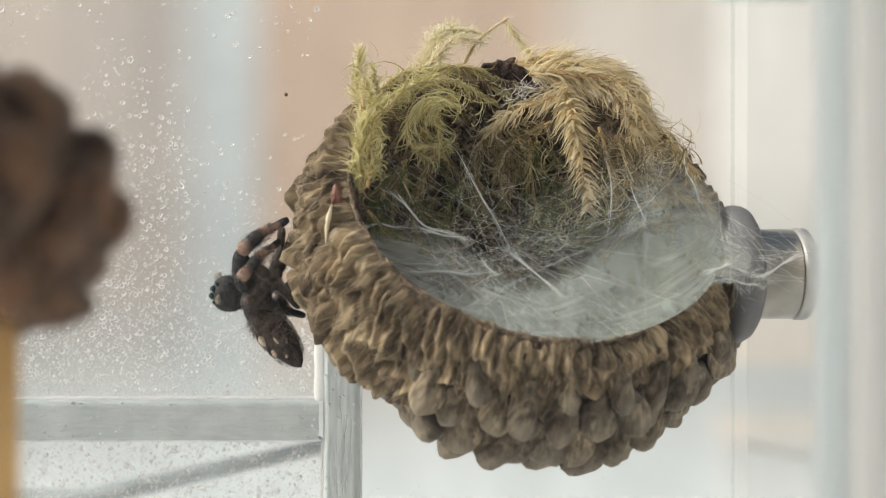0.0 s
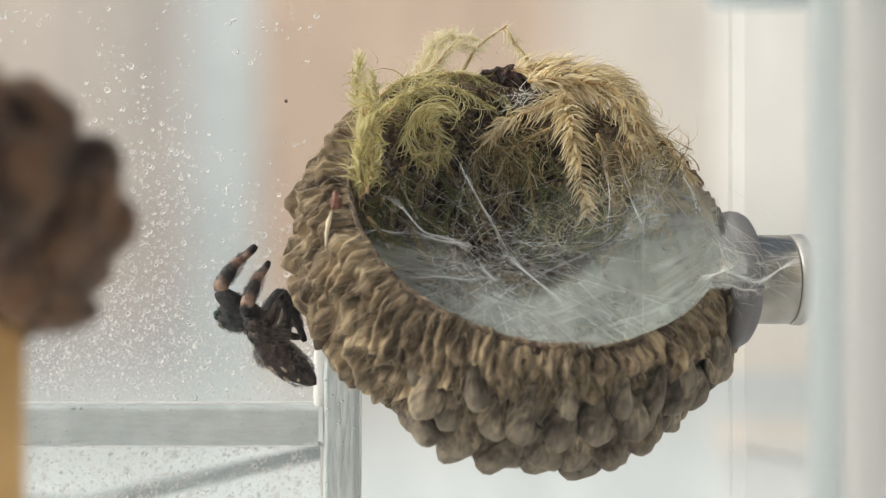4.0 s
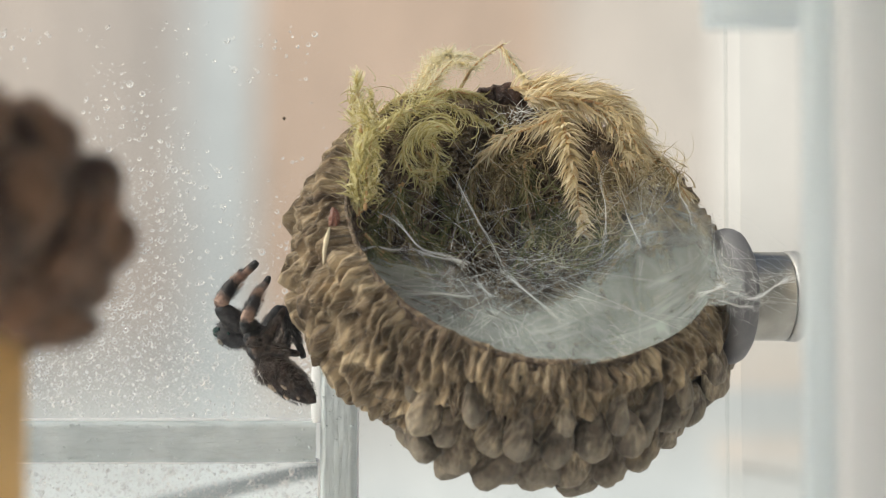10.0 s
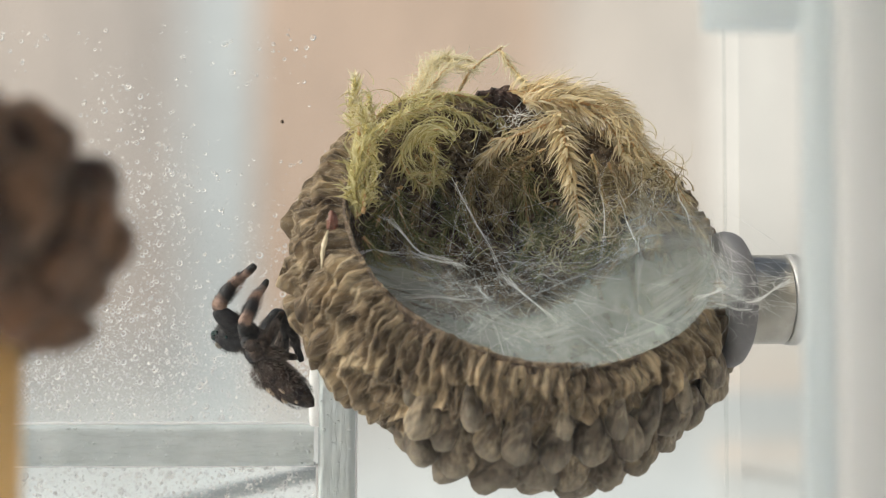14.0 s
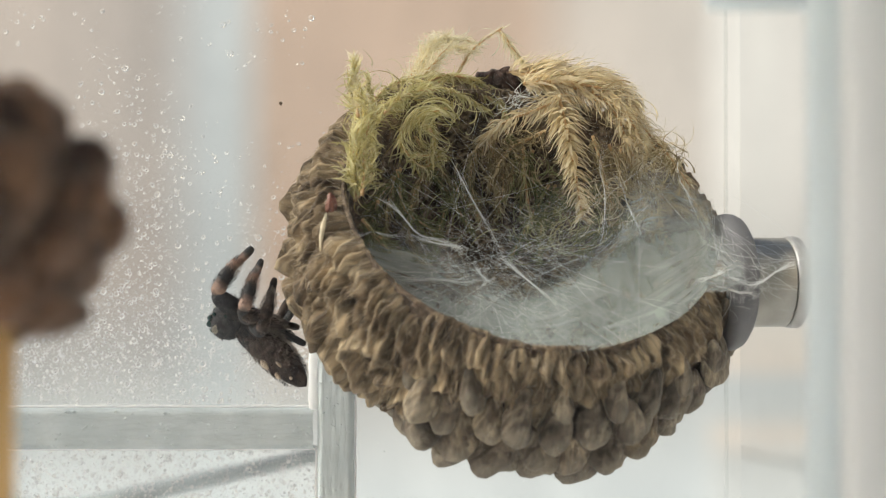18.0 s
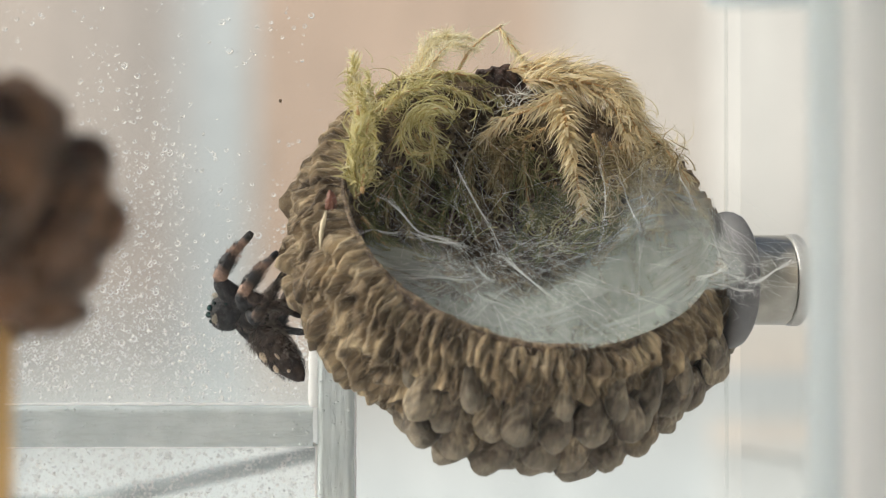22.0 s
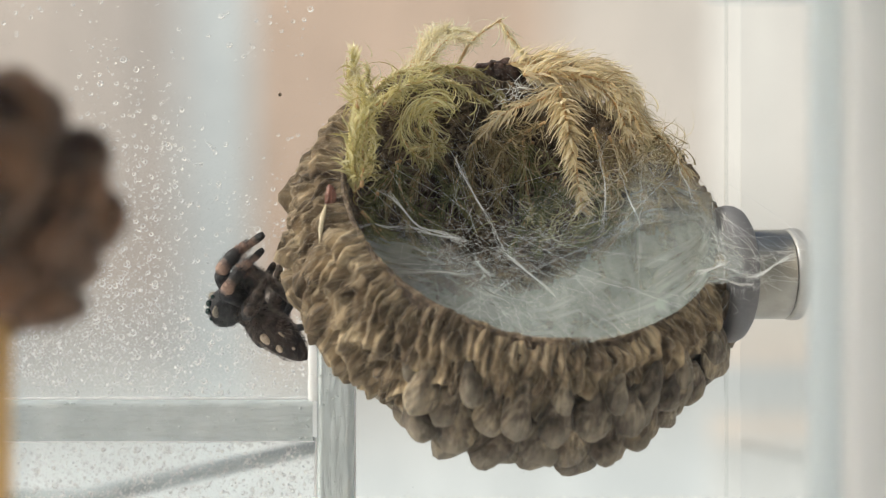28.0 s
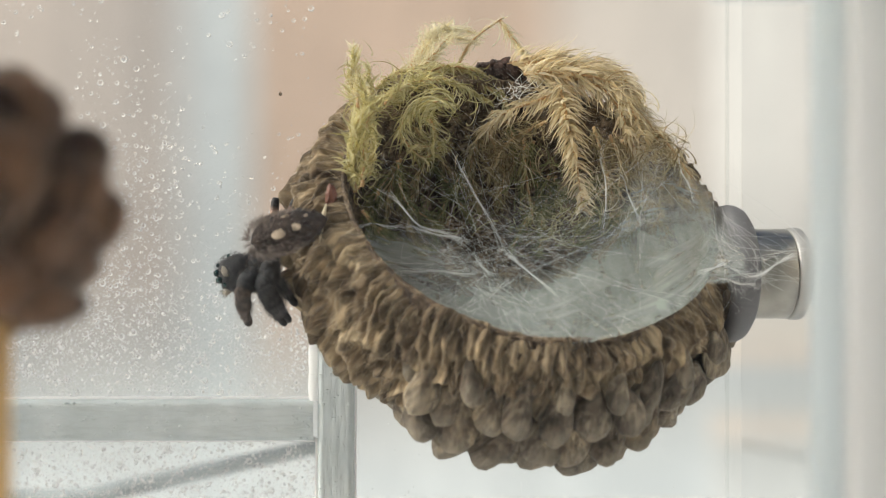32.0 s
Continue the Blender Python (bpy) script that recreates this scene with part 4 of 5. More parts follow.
for k, (dx, dy, dz) in enumerate(((1.2, 1.5, 0.4), (-0.8, 2.2, 0.9), (0.4, -1.4, -0.9))):
    shift = Vector((dx, dy, dz))
    moss_strand([Vector(p) + shift for p in ((8.2, 10.0, 138.7), (11.9, 9.0, 138.5), (15.9, 9.0, 137.9), (18.6, 8.0, 135.8), (20.4, 7.0, 131.7))], MAT_MOSS_TAN, 3.14, 0.31, 9, 2.3, TAN, 1.0, 40 + k, hook=0.7)
    moss_strand([Vector(p) + shift for p in ((-7.5, -2.0, 126.3), (-7.0, -2.0, 129.9), (-7.0, -1.0, 133.7), (-7.5, 0.0, 136.5))], MAT_MOSS_YELLOW, 1.95, 0.30, 10, 0.9, YG, 1.2, 50 + k)
    moss_strand([Vector(p) + shift for p in ((-5.7, 4.0, 134.4), (-3.1, 7.0, 136.8), (0.9, 10.0, 138.1), (4.4, 10.0, 136.1))], MAT_MOSS_YELLOW, 2.22, 0.26, 10, 1.0, YG, 1.8, 60 + k)
    moss_strand([Vector(p) + shift for p in ((-2.4, 13.0, 138.6), (-0.9, 14.0, 141.2), (0.9, 15.0, 143.2), (3.4, 15.0, 142.9))], MAT_MOSS_PALE, 2.52, 0.17, 13, 1.2, "pale cream moss shoot above the cap", 1.5, 70 + k)
moss_strand([(-7.0, -2.0, 132.8), (-7.5, -1.0, 135.8), (-7.9, 0.0, 138.7)], MAT_MOSS_PALE, 1.78, 0.12, 36, 1.1, "pale cream tip of a moss shoot by the rim", 0.9, 90)
moss_strand([(-2.4, 13.0, 138.0), (-0.9, 15.0, 141.7), (1.0, 16.0, 143.9)], MAT_MOSS_PALE, 2.31, 0.12, 32, 1.3, "pale cream moss shoot above the cap", 1.2, 91)
HAIRY = "brown hairy moss shoot on the cap's inner wall"
moss_strand([(19.8, 8.0, 134.3), (22.2, 6.0, 130.7), (24.6, 3.0, 126.6)], MAT_MOSS_TAN, 2.37, 0.23, 6, 2.5, HAIRY, 1.5, 80, hook=0.7)
moss_strand([(18.4, 7.0, 130.8), (20.7, 4.0, 127.2), (23.6, 1.0, 124.3)], MAT_MOSS_BROWN, 2.80, 0.16, 16, 1.3, HAIRY, 1.5, 81)
moss_strand([(21.3, 7.0, 131.9), (23.1, 5.0, 128.4), (25.2, 1.0, 123.3)], MAT_MOSS_BROWN, 2.60, 0.13, 16, 1.3, HAIRY, 1.5, 82)
moss_strand([(15.8, 8.0, 132.6), (16.7, 7.0, 128.6), (17.4, 4.0, 123.9)], MAT_MOSS_BROWN, 2.80, 0.16, 15, 1.3, HAIRY, 1.5, 83)
moss_strand([(4.4, 10.0, 132.9), (3.8, 10.0, 128.8), (4.3, 8.0, 124.1)], MAT_MOSS_BROWN, 2.80, 0.18, 15, 1.2, HAIRY, 1.5, 84)
moss_strand([(9.0, 9.0, 131.6), (8.7, 9.0, 127.6), (9.4, 7.0, 122.9)], MAT_MOSS_YELLOW, 2.69, 0.21, 5, 1.2, "olive-yellow moss shoot inside the cap", 1.7, 85)
moss_strand([(-4.1, 4.0, 128.3), (-3.0, 3.0, 125.0), (-0.2, 2.0, 122.2)], MAT_MOSS_DARK, 2.6, 0.14, 18, 1.2, HAIRY, 1.5, 86)


def curly_tuft(centre, spread, radius, count, mat, label, seed, face=(0, -1, 0.3)):
    """Loose moss hairs that curl into open rings."""
    rng = random.Random(seed)
    ob = thing("moss_tuft", centre, label, "moss", "moss in the acorn cap")
    g = Geo()
    for _ in range(count):
        c = Vector(centre) + Vector([rng.gauss(0, s) for s in spread])
        n = (Vector(face) + Vector([rng.gauss(0, 0.9) for _ in range(3)])).normalized()
        s = n.orthogonal().normalized()
        u = n.cross(s)
        r, a0, arc = radius * rng.uniform(0.5, 1.5), rng.uniform(0, 6.28), rng.uniform(1.1, 3.2)
        k = 10
        path = [c + r * (1 + 0.5 * i / k) * (math.cos(a0 + arc * i / k) * s + math.sin(a0 + arc * i / k) * u) + n * 0.6 * r * (i / k - 0.5) for i in range(k + 1)]
        w = rng.uniform(0.045, 0.1)
        g.tube(path, [w * (1 - 0.9 * i / k) for i in range(k + 1)], 4, False)
    part("hairs", g, mat, ob)
    return ob


def curled_lock(centre, radius, count, mat, label, seed):
    """Long moss hairs that hang from one point and curl under in the same sense."""
    rng = random.Random(seed)
    ob = thing("moss_lock", centre, label, "moss", "moss in the acorn cap")
    g, n = Geo(), 14
    for _ in range(count):
        c = Vector(centre) + Vector((rng.gauss(0, 0.6), rng.gauss(0, 0.7), rng.gauss(0, 0.55)))
        r, a0, arc, tilt = radius * rng.uniform(0.45, 1.25), radians(rng.uniform(20, 95)), radians(rng.uniform(90, 260)), rng.gauss(0, 0.7)
        path = []
        for i in range(n + 1):
            a = a0 + arc * i / n
            k = r * (1.25 - 0.45 * i / n)
            path.append(c + Vector((k * math.cos(a), -0.5 * i / n + tilt * k * math.sin(a), k * math.sin(a) * 1.1)))
        w = rng.uniform(0.05, 0.1)
        g.tube(path, [w * (1 - 0.85 * i / n) for i in range(n + 1)], 4, False)
    part("hairs", g, mat, ob)
    return ob


CURL = "curly yellow-green moss hairs in the cap"
curled_lock((-0.9, 1.5, 131.6), 1.9, 46, MAT_MOSS_YELLOW, "curled lock of yellow-green moss hairs in the cap", 1)
curly_tuft((0.9, 6.0, 134.6), (1.2, 0.6, 0.5), 1.2, 30, MAT_MOSS_YELLOW, CURL, 2)
curly_tuft((-2.5, 8.0, 136.3), (1.8, 0.8, 0.5), 1.3, 34, MAT_MOSS_YELLOW, CURL, 3)
curly_tuft((-6.6, -3.0, 128.3), (0.4, 0.4, 2.2), 1.0, 30, MAT_MOSS_YELLOW, CURL, 4)
curly_tuft((-7.1, 0.0, 134.9), (0.5, 0.4, 1.6), 0.9, 22, MAT_MOSS_PALE, "pale curly moss hairs over the rim", 5)
curly_tuft((0.9, 14.0, 142.1), (1.4, 0.6, 0.7), 1.1, 24, MAT_MOSS_PALE, "pale curly moss hairs above the cap", 6)
curly_tuft((8.1, 5.0, 130.3), (2.4, 0.6, 1.0), 1.3, 30, MAT_MOSS_BROWN, "brown curly moss hairs in the cap", 7)
curly_tuft((18.5, 6.0, 134.1), (1.0, 0.6, 1.6), 1.2, 36, MAT_MOSS_TAN, "straw-coloured curly moss hairs by the rim", 8)
curly_tuft((21.1, 2.0, 127.1), (1.2, 0.6, 1.6), 1.2, 60, MAT_MOSS_BROWN, "brown curly hairs on the inner wall", 9)
curly_tuft((17.0, 2.0, 126.5), (1.2, 0.6, 2.0), 1.3, 40, MAT_MOSS_TAN, "straw-coloured curly hairs on the inner wall", 10)
curly_tuft((11.5, 6.0, 126.8), (2.0, 0.6, 2.0), 1.3, 45, MAT_MOSS_DARK, "olive curly hairs in the cap", 11)
curly_tuft((1.4, 5.0, 124.5), (2.6, 0.6, 1.5), 1.3, 45, MAT_MOSS_DARK, "olive curly hairs in the cap", 12)
curly_tuft((11.9, 0.0, 121.6), (2.0, 0.6, 0.7), 1.1, 36, MAT_MOSS_DARK, "olive-yellow curly hairs in the cap", 13)
curly_tuft((22.0, 5.0, 130.2), (1.2, 0.7, 1.6), 1.2, 70, MAT_MOSS_TAN, "straw-coloured curly hairs on the inner wall", 14)
curly_tuft((12.5, 3.0, 122.6), (2.2, 0.7, 1.1), 1.2, 50, MAT_MOSS_YELLOW, "olive-yellow curly hairs in the cap", 15)
# a bed of olive and brown shoots over the lining
rng = random.Random(21)
for k in range(46):
    a = rng.uniform(-0.5, math.pi + 0.5)
    s0, s1 = rng.uniform(2, 9), rng.uniform(10, 19)
    a1 = a + rng.uniform(-0.6, 0.6)
    pts = []
    for u in (0, 0.5, 1):
        r, h, _, _ = profile_at(s0 + (s1 - s0) * u, LINING)
        pts.append(cap_point(r - 1.6 - rng.uniform(0, 1.5), h + 0.8, a + (a1 - a) * u))
    mat = rng.choice((MAT_MOSS_DARK, MAT_MOSS_DARK, MAT_MOSS_DARK, MAT_MOSS_BROWN))
    moss_strand(pts, mat, 2.3, 0.15, 13, 1.0, "olive-brown moss shoot on the cap's lining", 1.0, 100 + k)

# ---- silk ----
def thread(g, a, b, sag, r, rng, n=7):
    a, b = Vector(a), Vector(b)
    off = Vector((rng.uniform(-1, 1), rng.uniform(-1, 1), rng.uniform(-1, 0.4))) * sag
    g.tube([a.lerp(b, i / n) + off * math.sin(math.pi * i / n) for i in range(n + 1)], r, 3, False)


def sheet(lower, upper, bulge, n=40, m=14, seed=0):
    """A sagging sheet between two smooth edges."""
    lo, hi = smooth_path(lower, 12), smooth_path(upper, 12)
    g, rows = Geo(), []
    for j in range(m + 1):
        w = j / m
        row = []
        for i in range(n + 1):
            u = i / n
            f = u * (len(lo) - 1.001)
            k = int(f)
            a = lo[k].lerp(lo[k + 1], f - k)
            f = u * (len(hi) - 1.001)
            k = int(f)
            b = hi[k].lerp(hi[k + 1], f - k)
            p = a.lerp(b, w) + CAP_N * -bulge * math.sin(math.pi * w) * math.sin(math.pi * u)
            edge = w ** 3
            p = p + Vector((0, 0, 1)) * edge * 0.7 * noise.noise(Vector((u * 9, seed, 0)))
            row.append(p + CAP_N * 0.35 * noise.noise(p * 0.3 + Vector((seed, 0, 0))))
        rows.append(row)
    return g.grid(rows)


def silk_sheet(lower, upper, bulge, material, seed, label=""):
    """A sheet of silk with its weave laid out along and across it."""
    n, m = 40, 14
    ob = part("silk_sheet", sheet(lower, upper, bulge, n, m, seed), material, web, label)
    uv = ob.data.uv_layers.new(name="weave")
    for loop in ob.data.loops:
        i = loop.vertex_index
        uv.data[loop.index].uv = (i % (n + 1) / n, i // (n + 1) / m)
    return ob


web = thing("silk_web", (8.3, -11.0, 112.5), "grey-white spider silk sheet and threads across the cap's mouth", "spider web")
LOW = [(-6.7, -6.0, 119.1), (-3.8, -8.1, 116.0), (0.2, -10.1, 113.6), (4.9, -11.6, 112.2), (9.6, -12.2, 112.1), (14.6, -11.2, 112.7), (19.5, -9.3, 114.2), (23.5, -6.3, 116.9), (26.0, -3.0, 121.2)]
silk_sheet(LOW[1:], [(-2.7, -5.0, 117.3), (1.3, -5.0, 117.0), (5.3, -5.0, 117.4), (9.3, -5.0, 118.4), (13.5, -4.0, 120.6), (17.2, -3.0, 122.9), (21.0, -2.0, 123.9), (24.4, -2.0, 123.4)], 1.2, MAT_SILK, 1)
silk_sheet(LOW[:5], [(-7.8, -4.0, 121.6), (-4.8, -3.0, 122.1), (0.3, -3.0, 121.3), (3.3, -4.0, 119.3), (8.7, -6.0, 115.6)], 0.8, MAT_SILK_THIN, 2, "thin hazy silk")
silk_sheet(LOW[3:], [(6.2, -7.0, 116.1), (11.2, -6.0, 118.1), (15.4, -5.0, 120.6), (19.6, -4.0, 122.6), (23.9, -3.0, 124.7), (25.8, 0.0, 125.9)], 0.8, MAT_SILK_THIN, 3, "thin hazy silk")
silk_sheet([(15.9, -2.0, 120.6), (20.0, -2.0, 122.6), (25.5, -1.0, 122.7)], [(18.8, 3.0, 128.2), (22.7, 3.0, 128.8), (25.7, 2.0, 126.0)], 0.5, MAT_SILK_THIN, 4, "thin hazy silk")
silk_sheet([(22.5, -6.4, 117.0), (25.0, -6.4, 117.0), (27.4, -5.4, 117.6)], [(24.4, -2.0, 123.6), (25.6, -3.2, 122.4), (27.4, -5.2, 119.6)], 0.4, MAT_SILK_THIN, 6, "thin hazy silk reaching to the magnet")
silk_sheet([(3.6, -5.0, 117.4), (9.0, -5.0, 118.2), (14.0, -4.0, 120.2), (20.0, -3.0, 122.8)], [(6.0, 1.0, 124.4), (10.0, 1.5, 126.2), (15.0, 2.0, 128.4), (22.0, 2.0, 129.6)], 0.6, MAT_SILK_VEIL, 8, "faint silk haze over the moss")
rng = random.Random(5)
KNOTS = [(2.3, -4.0, 120.6), (5.7, -3.0, 120.3), (4.8, -5.0, 118.0), (8.8, -5.0, 117.5), (15.2, -3.0, 120.6), (19.9, 3.0, 128.5), (12.5, 0.0, 122.7), (1.4, 4.0, 128.9), (-4.4, -2.0, 125.5)]
for a, b, r in [((-5.6, -3.0, 125.7), (3.3, -4.0, 119.3), 0.07), ((3.3, -4.0, 119.3), (5.3, -5.0, 117.5), 0.09), ((-8.1, -4.0, 122.3), (-2.8, -4.0, 122.0), 0.06),
                ((-2.8, -4.0, 122.0), (2.8, -4.0, 120.6), 0.09), ((-4.2, -6.0, 118.1), (4.3, -5.0, 118.0), 0.09), ((1.4, 4.0, 129.4), (5.9, -3.0, 120.1), 0.06),
                ((5.9, -3.0, 120.1), (11.0, -8.0, 114.7), 0.07), ((16.7, 5.0, 131.7), (14.7, -3.0, 120.6), 0.035), ((17.3, 5.0, 128.4), (18.8, -3.0, 121.6), 0.03),
                ((22.8, 6.0, 132.4), (23.9, -1.0, 123.7), 0.04), ((24.8, -4.0, 119.0), (27.9, -5.2, 117.5), 0.1), ((27.6, -5.2, 117.5), (32.0, -4.6, 119.4), 0.14), ((24.8, -4.0, 117.5), (28.7, -5.0, 116.5), 0.08), ((22.7, -6.0, 117.6), (26.0, -6.4, 119.1), 0.08)]:
    g = Geo()
    a, b = Vector(a), Vector(b)
    sway = [Vector([rng.gauss(0, 0.2) for _ in range(3)]) for _ in range(3)]
    core = smooth_path([a] + [a.lerp(b, (k + 1) / 4) + sway[k] for k in range(3)] + [b], 4)
    for k in range(20):
        j0, j1 = [Vector([rng.gauss(0, 1) for _ in range(3)]) for _ in range(2)]
        cut0, cut1 = rng.randrange(4), len(core) - rng.randrange(5)
        path = []
        for i, p in enumerate(core[cut0:cut1]):
            u = 2 * i / (cut1 - cut0 - 1) - 1
            path.append(p + j0.lerp(j1, (u + 1) / 2) * (0.05 + 0.2 * u * u) + 0.06 * noise.noise_vector(p * 0.6 + j0 * 9))
        g.tube(path, r * rng.uniform(0.05, 0.17), 3, False)
    part("silk_strand", g, MAT_THREAD, web, "bright strand of spun silk")
tuft = Geo()
for k in range(46):
    a = Vector((8.0, 8.0, 135.9)) + Vector([rng.gauss(0, q) for q in (0.8, 0.4, 0.5)])
    thread(tuft, a, a + Vector([rng.gauss(0, q) for q in (1.1, 0.5, 0.9)]), 0.6, rng.uniform(0.01, 0.035), rng, 5)
tagged(part("silk_tuft", tuft, MAT_THREAD, web, "white tuft of silk on the moss"), kind="stuff")
fine = Geo()
for k in range(120):
    u = rng.random()
    i = rng.randrange(len(LOW) - 1)
    a = Vector(LOW[i]).lerp(Vector(LOW[i + 1]), u)
    b = Vector(rng.choice(KNOTS)) + Vector([rng.gauss(0, 2.6) for _ in range(3)])
    thread(fine, a, b, rng.uniform(0.1, 2.4), rng.uniform(0.004, 0.009), rng)
for k in range(26):
    a = Vector(rng.choice(KNOTS)) + Vector([rng.gauss(0, 2.0) for _ in range(3)])
    b = Vector(rng.choice(KNOTS)) + Vector([rng.gauss(0, 3.5) for _ in range(3)])
    thread(fine, a, b, rng.uniform(0.1, 1.0), rng.uniform(0.004, 0.011), rng)
tagged(part("fine_threads", fine, MAT_THREAD, web, "fine white silk threads"), kind="stuff")
guy = Geo()
for k in range(75):
    a = Vector((25.5, -1.0, 120.6)) + Vector([rng.gauss(0, q) for q in (0.9, 1.6, 2.6)])
    b = Vector(rng.choice(((31.9, -4.4, 119.3), (29.5, -4.8, 117.5), (26.2, -6.0, 118.1), (26.2, -5.0, 116.0)))) + Vector([rng.gauss(0, q) for q in (1.3, 0.5, 1.0)])
    thread(guy, a, b, rng.uniform(0.5, 2.2), rng.uniform(0.005, 0.013), rng)
tagged(part("guy_threads", guy, MAT_THREAD, web, "tangled silk reaching over the magnet"), kind="stuff")

# ---- jumping spider ----
def fuzzy(name, colour, pale, rough=0.75):
    m, t, b = shader(name, rough)
    t.links.new(ramp(t, grain(t, 1500, 5), [(0.35, colour), (0.75, pale)]), b.inputs["Base Color"])
    relief(t, b, grain(t, 5000, 4), 0.6, 0.0001)
    socket(b, "Specular IOR Level").default_value = 0.3
    return m


def banded(name):
    """Leg fur: salmon with black bands along its length."""
    m, t, b = shader(name, 0.7)
    tc = t.nodes.new("ShaderNodeTexCoord")
    sp = t.nodes.new("ShaderNodeSeparateXYZ")
    t.links.new(tc.outputs["Generated"], sp.inputs[0])
    pink, black = (0.36, 0.24, 0.19), (0.022, 0.022, 0.026)
    col = ramp(t, sp.outputs["X"], [(0.0, black), (0.06, pink), (0.15, pink), (0.28, black), (0.5, black), (0.63, pink), (0.76, pink), (0.86, black), (1.0, black)])
    fur = ramp(t, grain(t, 4000, 6), [(0.3, (0.6, 0.6, 0.6)), (0.7, (1.2, 1.2, 1.2))])
    t.links.new(mixed(t, 0.8, col, fur, "MULTIPLY"), b.inputs["Base Color"])
    return m


MAT_BLACK = fuzzy("black_fur", (0.016, 0.018, 0.021), (0.06, 0.06, 0.065))
MAT_ABDOMEN = fuzzy("brown_black_fur", (0.02, 0.016, 0.016), (0.09, 0.062, 0.052))
MAT_LEG = banded("banded_leg_fur")
MAT_LEG_DARK = fuzzy("grizzled_leg_fur", (0.02, 0.018, 0.018), (0.12, 0.085, 0.07))
MAT_HAIR = fuzzy("grey_brown_hairs", (0.11, 0.092, 0.085), (0.32, 0.27, 0.24))
MAT_HAIR_DARK = fuzzy("dark_hairs", (0.035, 0.034, 0.037), (0.13, 0.125, 0.13))
MAT_SPOT = fuzzy("cream_peach_spot", (0.4, 0.32, 0.24), (0.66, 0.55, 0.43))
MAT_EYE = plain("glossy_eye", (0.02, 0.05, 0.05), 0.06)
MAT_PALP = fuzzy("pale_palp_fur", (0.2, 0.18, 0.15), (0.45, 0.41, 0.34))

spider = new("jumping_spider")
spider.empty_display_size = 0.002
tagged(spider, "black furry jumping spider with salmon-banded legs, clinging to the cap", "spider")
BASE[spider.name] = Vector()


def hairs(surface, count, length, rng, back=(-1, 0, 0), r=0.022):
    """Hairs that stand on an ellipsoid: its centre, radii; they lean backwards."""
    g = Geo()
    c, radii = surface
    for _ in range(count):
        q = Vector((rng.gauss(0, 1), rng.gauss(0, 1), rng.gauss(0, 1))).normalized()
        p = Vector(c) + Vector([a * b for a, b in zip(q, radii)])
        d = (q + Vector(back) * rng.uniform(0.4, 1.2)).normalized() * length * rng.uniform(0.5, 1.3)
        g.blade([p, p + d * 0.5 + q * 0.06, p + d], r, q.orthogonal())
    return g


rng = random.Random(11)
head = Geo().ball((0, 0, 0), (1.7, 1.82, 1.22), wobble=0.16, freq=1.3)
head.ball((-2.1, 0, -0.3), (2.0, 1.45, 1.2), wobble=0.08, freq=1.5)
thorax = part("cephalothorax", head, MAT_BLACK, spider, "black domed head and thorax")
part("hair", hairs(((0, 0, 0), (1.68, 1.8, 1.2)), 620, 0.34, rng, r=0.012), MAT_HAIR_DARK, thorax)
part("hair", hairs(((-2.1, 0, -0.25), (1.9, 1.4, 1.15)), 900, 0.45, rng, r=0.018), MAT_HAIR, thorax, "grey-brown hair")
# the sheen on the head is modelled as a pale patch
part("patch", Geo().ball((0.85, 0.2, 0.98), (0.32, 0.62, 0.16), n=12, m=8, wobble=0.3, freq=4), MAT_PALP, thorax, "pale patch for the sheen behind the eyes")
for ex, ey, ez, er in ((1.55, 0.4, 0.22, 0.32), (1.55, -0.4, 0.22, 0.32), (1.25, 1.08, 0.3, 0.2), (1.25, -1.08, 0.3, 0.2), (0.1, 1.5, 0.66, 0.17), (0.1, -1.5, 0.66, 0.17)):
    part("eye", Geo().ball((ex, ey, ez), (er, er, er), n=12, m=8), MAT_EYE, thorax, "glossy dark eye")
for side in (1, -1):
    part("chelicera", Geo().tube([(1.1, 0.35 * side, -0.5), (1.25, 0.35 * side, -1.0), (1.05, 0.3 * side, -1.5)], [0.36, 0.34, 0.18], 10), MAT_EYE, thorax, "dark green fang base")
    part("palp", Geo().tube(smooth_path([(0.6, 0.7 * side, -0.9), (1.2, 0.85 * side, -1.3), (1.5, 0.6 * side, -1.8)], 4), [0.2, 0.24, 0.27, 0.28, 0.28, 0.28, 0.27, 0.25, 0.16], 9), MAT_PALP, thorax, "pale furry feeler")
    part("hair", hairs(((1.3, 0.75 * side, -1.5), (0.35, 0.28, 0.4)), 90, 0.3, rng, (0.4, 0, -0.6), 0.014), MAT_PALP, thorax)

abdomen = part("abdomen", Geo(), MAT_ABDOMEN, spider, "furry brown-black abdomen with cream spots")
rows = []
for i in range(19):
    u = i / 18
    r = math.sin(math.pi * u) ** 0.52 * (1.08 - 0.32 * u) if 0 < u < 1 else 0.02
    rows.append([(3.0 - 6.9 * u, 1.85 * r * math.cos(b) * (1 + 0.04 * noise.noise(Vector((u * 5, b, 0)))), 1.52 * r * math.sin(b)) for b in (2 * math.pi * k / 24 for k in range(24))])
abdomen.data = Geo().grid(rows, True).mesh("abdomen")
abdomen.data.materials.append(MAT_ABDOMEN)
part("hair", hairs(((0.1, 0, 0), (2.5, 1.8, 1.48)), 2600, 0.3, rng, (-1.2, 0, 0), 0.014), MAT_HAIR, abdomen)
part("hair", hairs(((-1.1, 0, 0), (2.3, 1.48, 1.44)), 1500, 0.3, rng, (-1.4, 0, 0), 0.014), MAT_HAIR_DARK, abdomen)
